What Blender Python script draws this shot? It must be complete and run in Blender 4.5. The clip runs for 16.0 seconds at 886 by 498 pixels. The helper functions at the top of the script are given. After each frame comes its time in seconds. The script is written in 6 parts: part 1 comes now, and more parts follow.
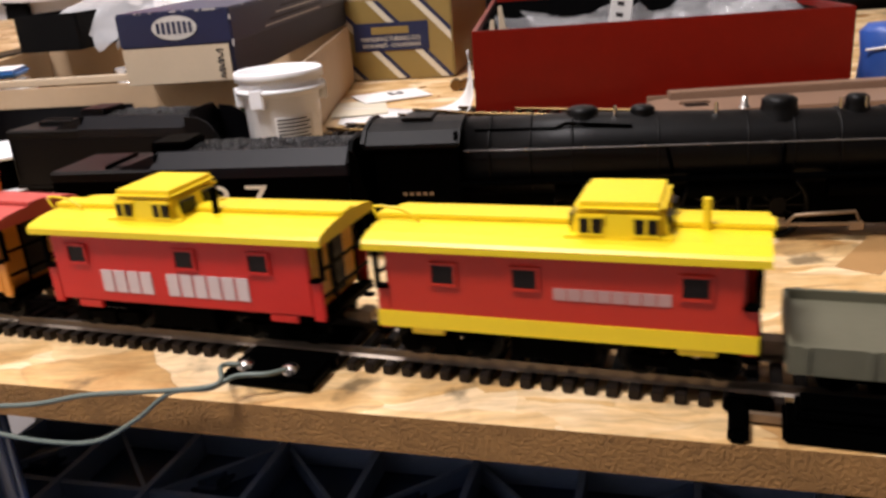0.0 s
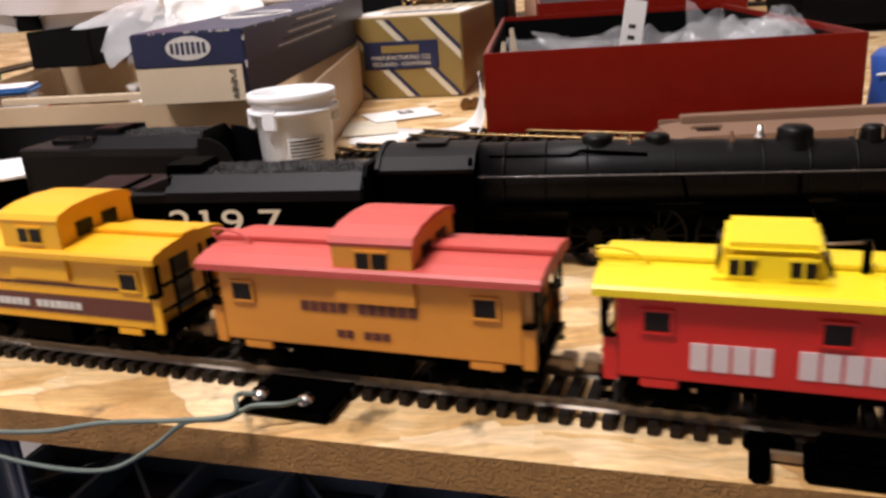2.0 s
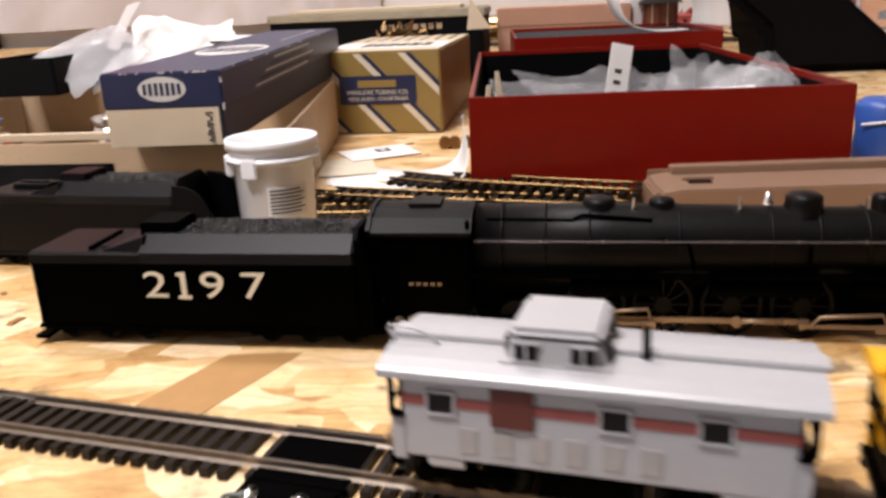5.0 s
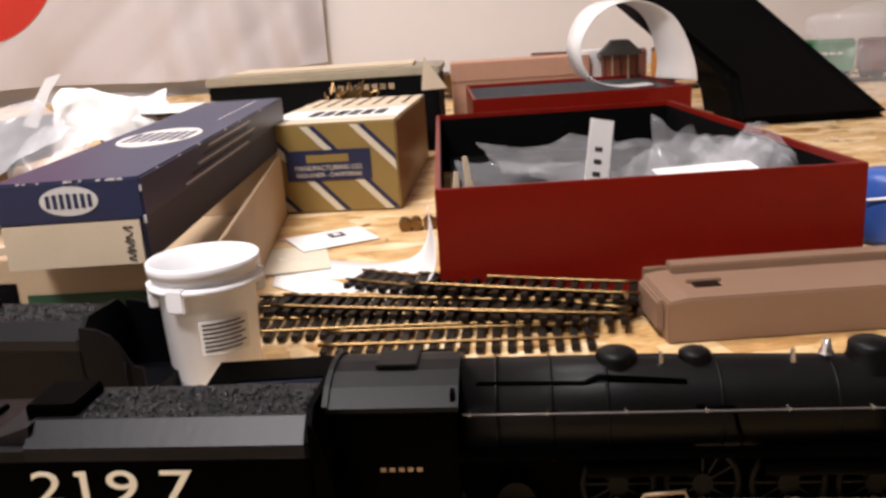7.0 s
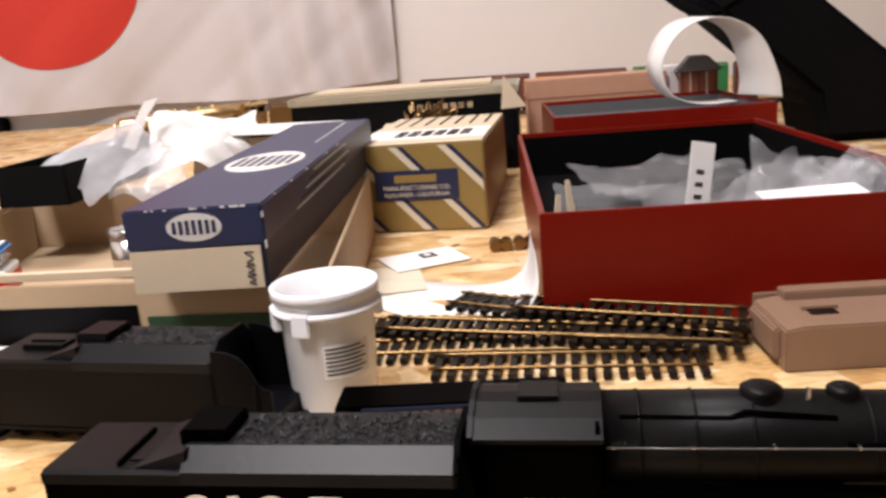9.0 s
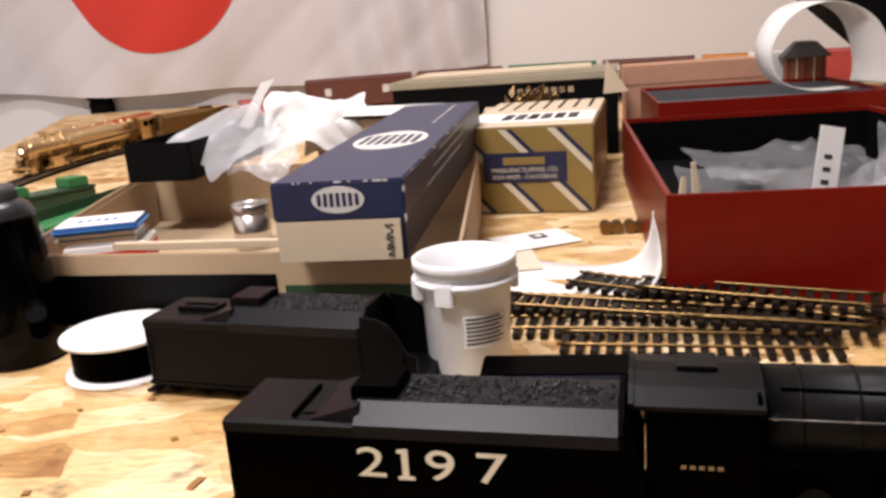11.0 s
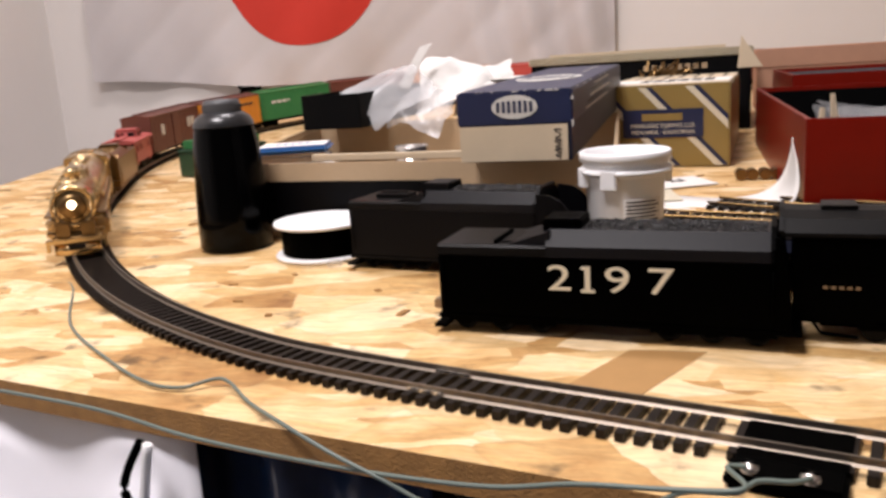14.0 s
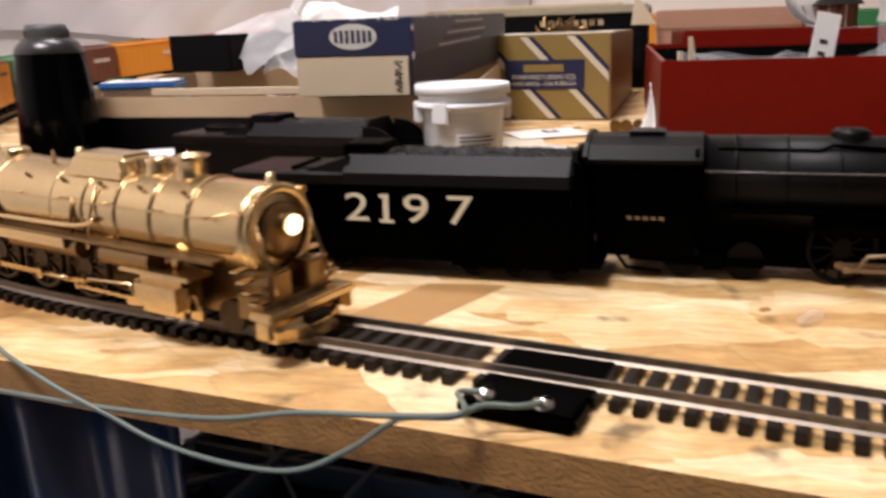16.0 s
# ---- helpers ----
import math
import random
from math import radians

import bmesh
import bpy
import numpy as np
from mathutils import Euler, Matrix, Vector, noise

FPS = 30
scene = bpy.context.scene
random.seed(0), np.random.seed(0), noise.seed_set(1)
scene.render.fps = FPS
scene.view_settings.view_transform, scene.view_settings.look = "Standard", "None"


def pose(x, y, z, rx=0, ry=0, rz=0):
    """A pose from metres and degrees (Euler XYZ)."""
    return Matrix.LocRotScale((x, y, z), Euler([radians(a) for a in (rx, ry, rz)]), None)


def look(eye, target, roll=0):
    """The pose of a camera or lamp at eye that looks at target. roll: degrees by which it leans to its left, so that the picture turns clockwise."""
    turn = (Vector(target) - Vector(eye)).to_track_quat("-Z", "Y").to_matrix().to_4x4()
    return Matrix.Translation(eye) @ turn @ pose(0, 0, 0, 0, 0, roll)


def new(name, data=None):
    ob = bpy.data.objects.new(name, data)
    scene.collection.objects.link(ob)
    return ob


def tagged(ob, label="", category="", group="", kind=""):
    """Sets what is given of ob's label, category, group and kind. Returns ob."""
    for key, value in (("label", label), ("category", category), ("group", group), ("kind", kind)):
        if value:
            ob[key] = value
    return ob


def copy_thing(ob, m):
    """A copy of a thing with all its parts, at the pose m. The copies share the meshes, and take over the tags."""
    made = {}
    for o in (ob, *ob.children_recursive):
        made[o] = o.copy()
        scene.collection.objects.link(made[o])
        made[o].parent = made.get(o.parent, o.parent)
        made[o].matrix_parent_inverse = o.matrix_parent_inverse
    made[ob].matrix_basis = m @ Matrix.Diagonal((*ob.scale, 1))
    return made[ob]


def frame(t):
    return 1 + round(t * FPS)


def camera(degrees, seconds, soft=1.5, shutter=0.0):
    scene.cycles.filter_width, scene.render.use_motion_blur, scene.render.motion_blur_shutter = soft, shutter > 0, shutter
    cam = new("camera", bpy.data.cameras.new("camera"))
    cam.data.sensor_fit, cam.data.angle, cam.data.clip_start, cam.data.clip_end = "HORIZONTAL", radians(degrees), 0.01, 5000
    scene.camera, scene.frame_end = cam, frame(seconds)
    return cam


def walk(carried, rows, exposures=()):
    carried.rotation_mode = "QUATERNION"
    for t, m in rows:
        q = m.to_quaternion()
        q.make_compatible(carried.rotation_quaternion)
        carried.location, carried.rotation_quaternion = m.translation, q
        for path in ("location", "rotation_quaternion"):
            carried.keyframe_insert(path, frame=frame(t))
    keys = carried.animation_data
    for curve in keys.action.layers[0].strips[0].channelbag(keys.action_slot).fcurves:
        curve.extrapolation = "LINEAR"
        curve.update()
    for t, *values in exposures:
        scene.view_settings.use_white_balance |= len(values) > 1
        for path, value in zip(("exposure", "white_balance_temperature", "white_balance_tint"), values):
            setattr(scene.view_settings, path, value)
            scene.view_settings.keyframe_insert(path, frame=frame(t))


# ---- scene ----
cam = camera(56.6, 16.0, soft=2.9, shutter=0.5)
PATH = [
    (0, (0.0684, -0.2006, 0.1063), (0.0567, -0.0124, 0.0397), -4.5),
    (0.5, (0.0672, -0.1997, 0.1077), (0.0554, -0.0109, 0.0427), -4.3),
    (1, (0.0684, -0.1975, 0.1108), (0.0568, -0.0084, 0.0468), -4.3),
    (1.5, (0.0673, -0.1984, 0.1114), (0.0557, -0.0092, 0.0476), -4.4),
    (2, (0.0649, -0.1986, 0.1110), (0.0525, -0.0094, 0.0474), -4.0),
    (2.5, (0.0637, -0.1991, 0.1115), (0.0510, -0.0099, 0.0480), -4.0),
    (3, (0.0641, -0.1983, 0.1119), (0.0512, -0.0087, 0.0495), -4.0),
    (3.5, (0.0638, -0.1980, 0.1145), (0.0515, -0.0081, 0.0528), -4.4),
    (4, (0.0609, -0.1973, 0.1159), (0.0492, -0.0069, 0.0555), -3.8),
    (4.5, (0.0634, -0.1905, 0.1193), (0.0566, 0.0006, 0.0606), -3.8),
    (5, (0.0533, -0.1777, 0.1225), (0.0502, 0.0132, 0.0629), -2.6),
    (5.2, (0.0520, -0.1630, 0.1290), (0.0539, 0.0283, 0.0709), -2.6),
    (7.5, (0.0465, -0.1058, 0.1442), (0.0552, 0.0874, 0.0933), -3.8),
    (8, (0.0430, -0.1089, 0.1485), (0.0488, 0.0847, 0.0989), -3.7),
    (8.5, (0.0347, -0.1098, 0.1495), (0.0355, 0.0841, 0.1003), -3.9),
    (9, (0.0233, -0.1072, 0.1498), (0.0191, 0.0869, 0.1018), -4.5),
    (11.5, (-0.0076, -0.1228, 0.1490), (-0.0319, 0.0694, 0.0990), -4.7),
    (12, (-0.0095, -0.1254, 0.1502), (-0.0365, 0.0662, 0.0996), -5.5),
    (12.5, (-0.0119, -0.1317, 0.1480), (-0.0426, 0.0589, 0.0957), -6.2),
    (13, (-0.0188, -0.1573, 0.1452), (-0.0558, 0.0333, 0.0974), -6.5),
    (13.5, (-0.0286, -0.1950, 0.1163), (-0.0791, -0.0081, 0.0664), -4.1),
    (14, (-0.0266, -0.1971, 0.1070), (-0.0732, -0.0076, 0.0630), -3.7),
    (14.5, (-0.0242, -0.1753, 0.0941), (-0.0654, 0.0149, 0.0482), -3.1),
    (15, (-0.0211, -0.1623, 0.0873), (-0.0637, 0.0278, 0.0420), -2.7),
    (15.5, (-0.0013, -0.1663, 0.0878), (-0.0387, 0.0247, 0.0416), -1.9),
    (16, (0.0187, -0.1694, 0.0842), (-0.0128, 0.0213, 0.0327), -1.9),
]
EXPOSURES = [(0, 0.02), (2, 0.0), (3, 0.10), (5, 0.10), (8, 0.12), (9, 0.10), (12, 0.02), (13, 0.02), (13.5, 0.06), (14.2, -0.16), (15, -0.14), (16, -0.02)]
walk(cam, [(t, look(eye, target, roll)) for t, eye, target, roll in PATH], EXPOSURES)

# ---- light ----
world = bpy.data.worlds.new("world")
scene.world = world
world.use_nodes = True
world.node_tree.nodes["Background"].inputs[0].default_value = (0.9, 0.8, 0.7, 1)
world.node_tree.nodes["Background"].inputs[1].default_value = 0.15


def unseen_lamp(x, y, z, sx, sy, power):
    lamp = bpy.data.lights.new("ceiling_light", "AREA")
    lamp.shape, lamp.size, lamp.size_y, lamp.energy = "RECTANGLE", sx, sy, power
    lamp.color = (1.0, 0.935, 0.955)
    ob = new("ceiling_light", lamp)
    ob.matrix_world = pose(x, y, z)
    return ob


# main ceiling light, out of view
unseen_lamp(-0.42, -0.34, 1.36, 0.45, 0.22, 29)
# second lamp, added out of view to brighten the flag and back wall
unseen_lamp(-0.26, 0.60, 1.45, 0.50, 0.22, 14.5)


# ---- materials ----
def mat(name, color, rough=0.5, metal=0.0, var=0.15, scale=60.0, bump=0.1, bump_scale=None, spec=0.5, alpha=None, trans=0.0, coat=0.0):
    m = bpy.data.materials.new(name)
    m.use_nodes = True
    nt = m.node_tree
    b = nt.nodes["Principled BSDF"]
    tc = nt.nodes.new("ShaderNodeTexCoord")
    n1 = nt.nodes.new("ShaderNodeTexNoise")
    n1.inputs["Scale"].default_value, n1.inputs["Detail"].default_value = scale, 6
    n2 = nt.nodes.new("ShaderNodeTexNoise")
    n2.inputs["Scale"].default_value, n2.inputs["Detail"].default_value = scale * 7, 4
    nt.links.new(tc.outputs["Object"], n1.inputs["Vector"])
    nt.links.new(tc.outputs["Object"], n2.inputs["Vector"])
    mx = nt.nodes.new("ShaderNodeMix")
    mx.data_type = "RGBA"
    lo = [c * (1 - var) for c in color]
    hi = [min(1, c * (1 + var)) for c in color]
    mx.inputs[6].default_value, mx.inputs[7].default_value = (*lo, 1), (*hi, 1)
    add = nt.nodes.new("ShaderNodeMath")
    add.operation = "MULTIPLY_ADD"
    add.inputs[1].default_value, add.inputs[2].default_value = 0.35, 0.0
    nt.links.new(n2.outputs[0], add.inputs[0])
    add2 = nt.nodes.new("ShaderNodeMath")
    add2.operation = "MULTIPLY_ADD"
    add2.inputs[1].default_value = 0.65
    nt.links.new(n1.outputs[0], add2.inputs[0])
    nt.links.new(add.outputs[0], add2.inputs[2])
    nt.links.new(add2.outputs[0], mx.inputs[0])
    nt.links.new(mx.outputs[2], b.inputs["Base Color"])
    b.inputs["Roughness"].default_value, b.inputs["Metallic"].default_value = rough, metal
    b.inputs["Specular IOR Level"].default_value = spec
    b.inputs["Transmission Weight"].default_value = trans
    b.inputs["Coat Weight"].default_value = coat
    if alpha is not None:
        b.inputs["Alpha"].default_value = alpha
    if bump:
        bp = nt.nodes.new("ShaderNodeBump")
        bp.inputs["Strength"].default_value, bp.inputs["Distance"].default_value = bump, 0.0006
        nt.links.new(n2.outputs[0], bp.inputs["Height"])
        nt.links.new(bp.outputs[0], b.inputs["Normal"])
    return m


def osb_material():
    """Pressed wood flakes: two layers of stretched cells, each flake with its own tone and grain."""
    m = bpy.data.materials.new("osb")
    m.use_nodes = True
    nt = m.node_tree
    b = nt.nodes["Principled BSDF"]
    tc = nt.nodes.new("ShaderNodeTexCoord")
    warp = nt.nodes.new("ShaderNodeTexNoise")
    warp.inputs["Scale"].default_value, warp.inputs["Detail"].default_value = 26, 7
    nt.links.new(tc.outputs["Object"], warp.inputs["Vector"])
    wv = nt.nodes.new("ShaderNodeVectorMath")
    wv.operation = "MULTIPLY_ADD"
    wv.inputs[1].default_value = (0.020, 0.020, 0.020)
    nt.links.new(warp.outputs["Color"], wv.inputs[0])
    nt.links.new(tc.outputs["Object"], wv.inputs[2])
    cells = []
    for turn, sc, st in ((0.5, 20, 2.2), (-0.9, 23, 2.0), (1.9, 34, 2.6)):
        mp = nt.nodes.new("ShaderNodeMapping")
        mp.inputs["Rotation"].default_value = (0, 0, turn)
        mp.inputs["Scale"].default_value = (sc, sc * st, 1)
        nt.links.new(wv.outputs[0], mp.inputs["Vector"])
        v = nt.nodes.new("ShaderNodeTexVoronoi")
        v.inputs["Scale"].default_value = 1.0
        v.voronoi_dimensions = "2D"
        nt.links.new(mp.outputs[0], v.inputs["Vector"])
        sep = nt.nodes.new("ShaderNodeSeparateColor")
        nt.links.new(v.outputs["Color"], sep.inputs[0])
        cells.append((v, sep, mp))
    pick = nt.nodes.new("ShaderNodeMath")
    pick.operation = "GREATER_THAN"
    pick.inputs[1].default_value = 0.5
    nt.links.new(cells[0][1].outputs[1], pick.inputs[0])
    tone = nt.nodes.new("ShaderNodeMix")
    nt.links.new(pick.outputs[0], tone.inputs[0])
    nt.links.new(cells[1][1].outputs[0], tone.inputs[2])
    nt.links.new(cells[2][1].outputs[0], tone.inputs[3])
    fib = nt.nodes.new("ShaderNodeTexNoise")
    fib.inputs["Scale"].default_value, fib.inputs["Detail"].default_value, fib.inputs["Roughness"].default_value = 34, 9, 0.68
    nt.links.new(wv.outputs[0], fib.inputs["Vector"])
    fr = nt.nodes.new("ShaderNodeMapRange")
    fr.inputs[1].default_value, fr.inputs[2].default_value = 0.3, 0.7
    nt.links.new(fib.outputs[0], fr.inputs[0])
    blend = nt.nodes.new("ShaderNodeMix")
    blend.inputs[0].default_value = 0.40
    nt.links.new(tone.outputs[0], blend.inputs[2])
    nt.links.new(fr.outputs[0], blend.inputs[3])
    ramp = nt.nodes.new("ShaderNodeValToRGB")
    cr = ramp.color_ramp
    cr.elements[0].color, cr.elements[0].position = (0.24, 0.105, 0.03, 1), 0.0
    cr.elements[1].color, cr.elements[1].position = (0.84, 0.655, 0.42, 1), 0.90
    for p, c in ((0.16, (0.40, 0.21, 0.068, 1)), (0.36, (0.56, 0.345, 0.135, 1)), (0.60, (0.70, 0.49, 0.25, 1))):
        e = cr.elements.new(p)
        e.color = c
    nt.links.new(blend.outputs[0], ramp.inputs[0])
    grain = nt.nodes.new("ShaderNodeTexNoise")
    grain.inputs["Scale"].default_value, grain.inputs["Detail"].default_value = 9, 7
    gm = nt.nodes.new("ShaderNodeMapping")
    gm.inputs["Scale"].default_value = (6, 60, 20)
    gm.inputs["Rotation"].default_value = (0, 0, 0.45)
    nt.links.new(wv.outputs[0], gm.inputs["Vector"])
    nt.links.new(gm.outputs[0], grain.inputs["Vector"])
    gr = nt.nodes.new("ShaderNodeMapRange")
    gr.inputs[3].default_value, gr.inputs[4].default_value = 0.45, 1.50
    nt.links.new(grain.outputs[0], gr.inputs[0])
    mul = nt.nodes.new("ShaderNodeVectorMath")
    mul.operation = "MULTIPLY"
    nt.links.new(ramp.outputs[0], mul.inputs[0])
    nt.links.new(gr.outputs[0], mul.inputs[1])
    # seams where flakes overlap
    seam = nt.nodes.new("ShaderNodeTexVoronoi")
    seam.voronoi_dimensions, seam.feature = "2D", "DISTANCE_TO_EDGE"
    seam.inputs["Scale"].default_value = 1.0
    nt.links.new(cells[1][2].outputs[0], seam.inputs["Vector"])
    se = nt.nodes.new("ShaderNodeMapRange")
    se.inputs[1].default_value, se.inputs[2].default_value, se.inputs[3].default_value, se.inputs[4].default_value = 0.0, 0.03, 0.88, 1.0
    nt.links.new(seam.outputs["Distance"], se.inputs[0])
    sm = nt.nodes.new("ShaderNodeVectorMath")
    sm.operation = "MULTIPLY"
    nt.links.new(mul.outputs[0], sm.inputs[0])
    nt.links.new(se.outputs[0], sm.inputs[1])
    # dark specks and stains
    st = nt.nodes.new("ShaderNodeTexNoise")
    st.inputs["Scale"].default_value, st.inputs["Detail"].default_value = 48, 8
    nt.links.new(tc.outputs["Object"], st.inputs["Vector"])
    sr = nt.nodes.new("ShaderNodeMapRange")
    sr.inputs[1].default_value, sr.inputs[2].default_value, sr.inputs[3].default_value, sr.inputs[4].default_value = 0.61, 0.70, 1.0, 0.34
    nt.links.new(st.outputs[0], sr.inputs[0])
    mul2 = nt.nodes.new("ShaderNodeVectorMath")
    mul2.operation = "MULTIPLY"
    nt.links.new(sm.outputs[0], mul2.inputs[0])
    nt.links.new(sr.outputs[0], mul2.inputs[1])
    nt.links.new(mul2.outputs[0], b.inputs["Base Color"])
    b.inputs["Roughness"].default_value = 0.55
    bp = nt.nodes.new("ShaderNodeBump")
    bp.inputs["Strength"].default_value, bp.inputs["Distance"].default_value = 0.35, 0.0008
    nt.links.new(tone.outputs[0], bp.inputs["Height"])
    bp2 = nt.nodes.new("ShaderNodeBump")
    bp2.inputs["Strength"].default_value, bp2.inputs["Distance"].default_value = 0.25, 0.0004
    nt.links.new(grain.outputs[0], bp2.inputs["Height"])
    nt.links.new(bp.outputs[0], bp2.inputs["Normal"])
    nt.links.new(bp2.outputs[0], b.inputs["Normal"])
    return m


OSB = osb_material()
OSB_EDGE = mat("osb_edge", (0.29, 0.145, 0.042), 0.85, var=0.6, scale=150, bump=1.0)
FLAKE = mat("flake", (0.38, 0.21, 0.075), 0.6, var=0.15, scale=120)
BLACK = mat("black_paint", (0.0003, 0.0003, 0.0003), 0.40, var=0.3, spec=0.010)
# lighter copy of the black: overhead light on boiler and tops, put into colour
BLACK_LIT_TOP = mat("black_paint_lit_top", (0.0018, 0.0016, 0.0016), 0.42, var=0.4, spec=0.14)
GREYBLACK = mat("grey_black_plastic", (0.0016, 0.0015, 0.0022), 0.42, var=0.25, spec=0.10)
# grey of the case flap; on bunker plates a painted-in sheen of reflected light
SLATE = mat("slate_grey_and_sheen", (0.004, 0.004, 0.0055), 0.38, var=0.35, spec=0.18)
COAL = mat("coal", (0.0035, 0.0035, 0.0035), 0.4, var=0.7, scale=300, bump=0.8)
TIE = mat("tie_plastic", (0.010, 0.0062, 0.0042), 0.5, spec=0.2)
RAIL = mat("rail_steel", (0.22, 0.185, 0.15), 0.48, 1.0)
BRASS_RAIL = mat("rail_brass", (0.20, 0.125, 0.052), 0.36, 1.0)
STEEL = mat("steel", (0.62, 0.6, 0.57), 0.25, 1.0)
DULL = mat("dull_metal", (0.27, 0.19, 0.12), 0.42, 0.6, var=0.4)
GREY_WIRE = mat("grey_wire", (0.16, 0.15, 0.145), 0.4, 0.6)
BRASS = mat("brass", (0.66, 0.485, 0.26), 0.27, 1.0, var=0.22, bump=0.2)
BRASS_DARK = mat("brass_tarnished", (0.22, 0.135, 0.058), 0.36, 1.0, var=0.3)
RED = mat("red_board", (0.165, 0.0065, 0.0025), 0.35, spec=0.22, var=0.25)
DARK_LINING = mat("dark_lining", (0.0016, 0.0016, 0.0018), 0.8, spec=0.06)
NAVY = mat("navy_paper", (0.014, 0.020, 0.062), 0.4, var=0.2)
CREAM = mat("cream_card", (0.60, 0.49, 0.345), 0.7, var=0.1)
TAN = mat("tan_card", (0.45, 0.325, 0.20), 0.8, var=0.12)
GOLD = mat("gold_card", (0.27, 0.185, 0.055), 0.4, var=0.12)
WHITE = mat("white_paper", (0.80, 0.78, 0.75), 0.6, var=0.04)
PRINT = mat("white_print", (0.62, 0.60, 0.56), 0.6, var=0.15)
CREAM_PRINT = mat("cream_print", (0.66, 0.60, 0.46), 0.55, var=0.1)
DARK_PRINT = mat("dark_print", (0.035, 0.03, 0.03), 0.6)
PLASTIC_WHITE = mat("white_plastic", (0.92, 0.92, 0.93), 0.4, var=0.03, trans=0.08)
YELLOW = mat("yellow_plastic", (0.80, 0.58, 0.012), 0.4, var=0.08)
AMBER = mat("amber_plastic", (0.80, 0.40, 0.008), 0.4, var=0.08)
CAB_RED = mat("red_plastic", (0.54, 0.013, 0.007), 0.42, var=0.1)
ORANGE_RED = mat("orange_red_plastic", (0.47, 0.022, 0.006), 0.42, var=0.1)
ORANGE = mat("orange_plastic", (0.62, 0.235, 0.022), 0.4, var=0.1)
ROOF_RED = mat("faded_red_plastic", (0.50, 0.07, 0.055), 0.5, var=0.15)
SILVER = mat("silver_plastic", (0.42, 0.42, 0.43), 0.35, 0.15, var=0.1)
MAROON = mat("maroon_print", (0.10, 0.02, 0.012), 0.5)
WINDOW_DARK = mat("window_dark", (0.008, 0.005, 0.004), 0.4, spec=0.2)
BROWN_CAR = mat("brown_plastic", (0.12, 0.035, 0.022), 0.5)
GREEN = mat("green_plastic", (0.025, 0.17, 0.05), 0.5)
DARK_GREEN = mat("dark_green_plastic", (0.02, 0.06, 0.03), 0.5)
PINK_RED = mat("rose_plastic", (0.42, 0.09, 0.08), 0.5)
OLIVE = mat("olive_plastic", (0.10, 0.095, 0.06), 0.6)
BROWN_SHELL = mat("brown_shell", (0.215, 0.130, 0.083), 0.5, var=0.1)
WIRE = mat("wire_plastic", (0.115, 0.145, 0.125), 0.45)
BLUE_RIB = mat("blue_rib_plastic", (0.14, 0.20, 0.34), 0.25, var=0.3)
BLUE_TARP = mat("blue_plastic", (0.012, 0.030, 0.085), 0.2, var=0.4, scale=20)
DARK_UNSEEN_WALL = mat("dark_unseen_wall", (0.16, 0.145, 0.13), 0.85, var=0.15, scale=4)
WALL = mat("wall_paint", (0.80, 0.755, 0.72), 0.8, var=0.03, scale=6)
FLAG = mat("flag_cloth", (0.60, 0.56, 0.555), 0.85, var=0.03)
FLAG_RED = mat("flag_red", (0.56, 0.035, 0.02), 0.85, var=0.06)
WHITE_SHEET = mat("white_sheeting", (0.78, 0.77, 0.82), 0.6, var=0.06, scale=12)
FLOOR = mat("floor_paint", (0.62, 0.62, 0.64), 0.6, var=0.06, scale=8)
TIN_BLUE = mat("tin_blue", (0.05, 0.17, 0.42), 0.35, 0.2)
CLEAR = mat("clear_film", (0.88, 0.88, 0.90), 0.08, var=0.03, alpha=0.13, bump=0.0)
BLACK_CLOTH = mat("black_cloth", (0.002, 0.002, 0.0025), 0.75, spec=0.1)
BLUE = mat("blue_object", (0.03, 0.09, 0.36), 0.4)
BOTTLE = mat("black_bottle", (0.0006, 0.0006, 0.0007), 0.14, spec=0.09)
CAP = mat("grey_cap", (0.060, 0.060, 0.064), 0.5)
GLOW = bpy.data.materials.new("headlight_glow")
GLOW.use_nodes = True
GLOW.node_tree.nodes["Principled BSDF"].inputs["Emission Color"].default_value = (1, 0.78, 0.5, 1)
GLOW.node_tree.nodes["Principled BSDF"].inputs["Emission Strength"].default_value = 6.0


# ---- mesh helpers ----
def part(name, bm, material, parent=None, label=""):
    me = bpy.data.meshes.new(name)
    bm.normal_update()
    bm.to_mesh(me)
    bm.free()
    for mm in (material if isinstance(material, (list, tuple)) else [material]):
        me.materials.append(mm)
    ob = new(name, me)
    if parent is not None:
        ob.parent = parent
    if label:
        ob["label"] = label
    return ob


def thing(name, m, label, category, group="", kind=""):
    ob = new(name)
    ob.empty_display_size = 0.01
    ob.matrix_basis = m
    return tagged(ob, label, category, group, kind)


def box(x0, x1, y0, y1, z0, z1, bevel=0.0, bm=None):
    own = bm or bmesh.new()
    g = bmesh.ops.create_cube(own, size=1.0)["verts"]
    for v in g:
        v.co = Vector(((x0 + x1) / 2 + v.co.x * (x1 - x0), (y0 + y1) / 2 + v.co.y * (y1 - y0), (z0 + z1) / 2 + v.co.z * (z1 - z0)))
    if bevel:
        edges = list({e for v in g for e in v.link_edges})
        bmesh.ops.bevel(own, geom=edges, offset=bevel, segments=2, affect="EDGES")
    return own


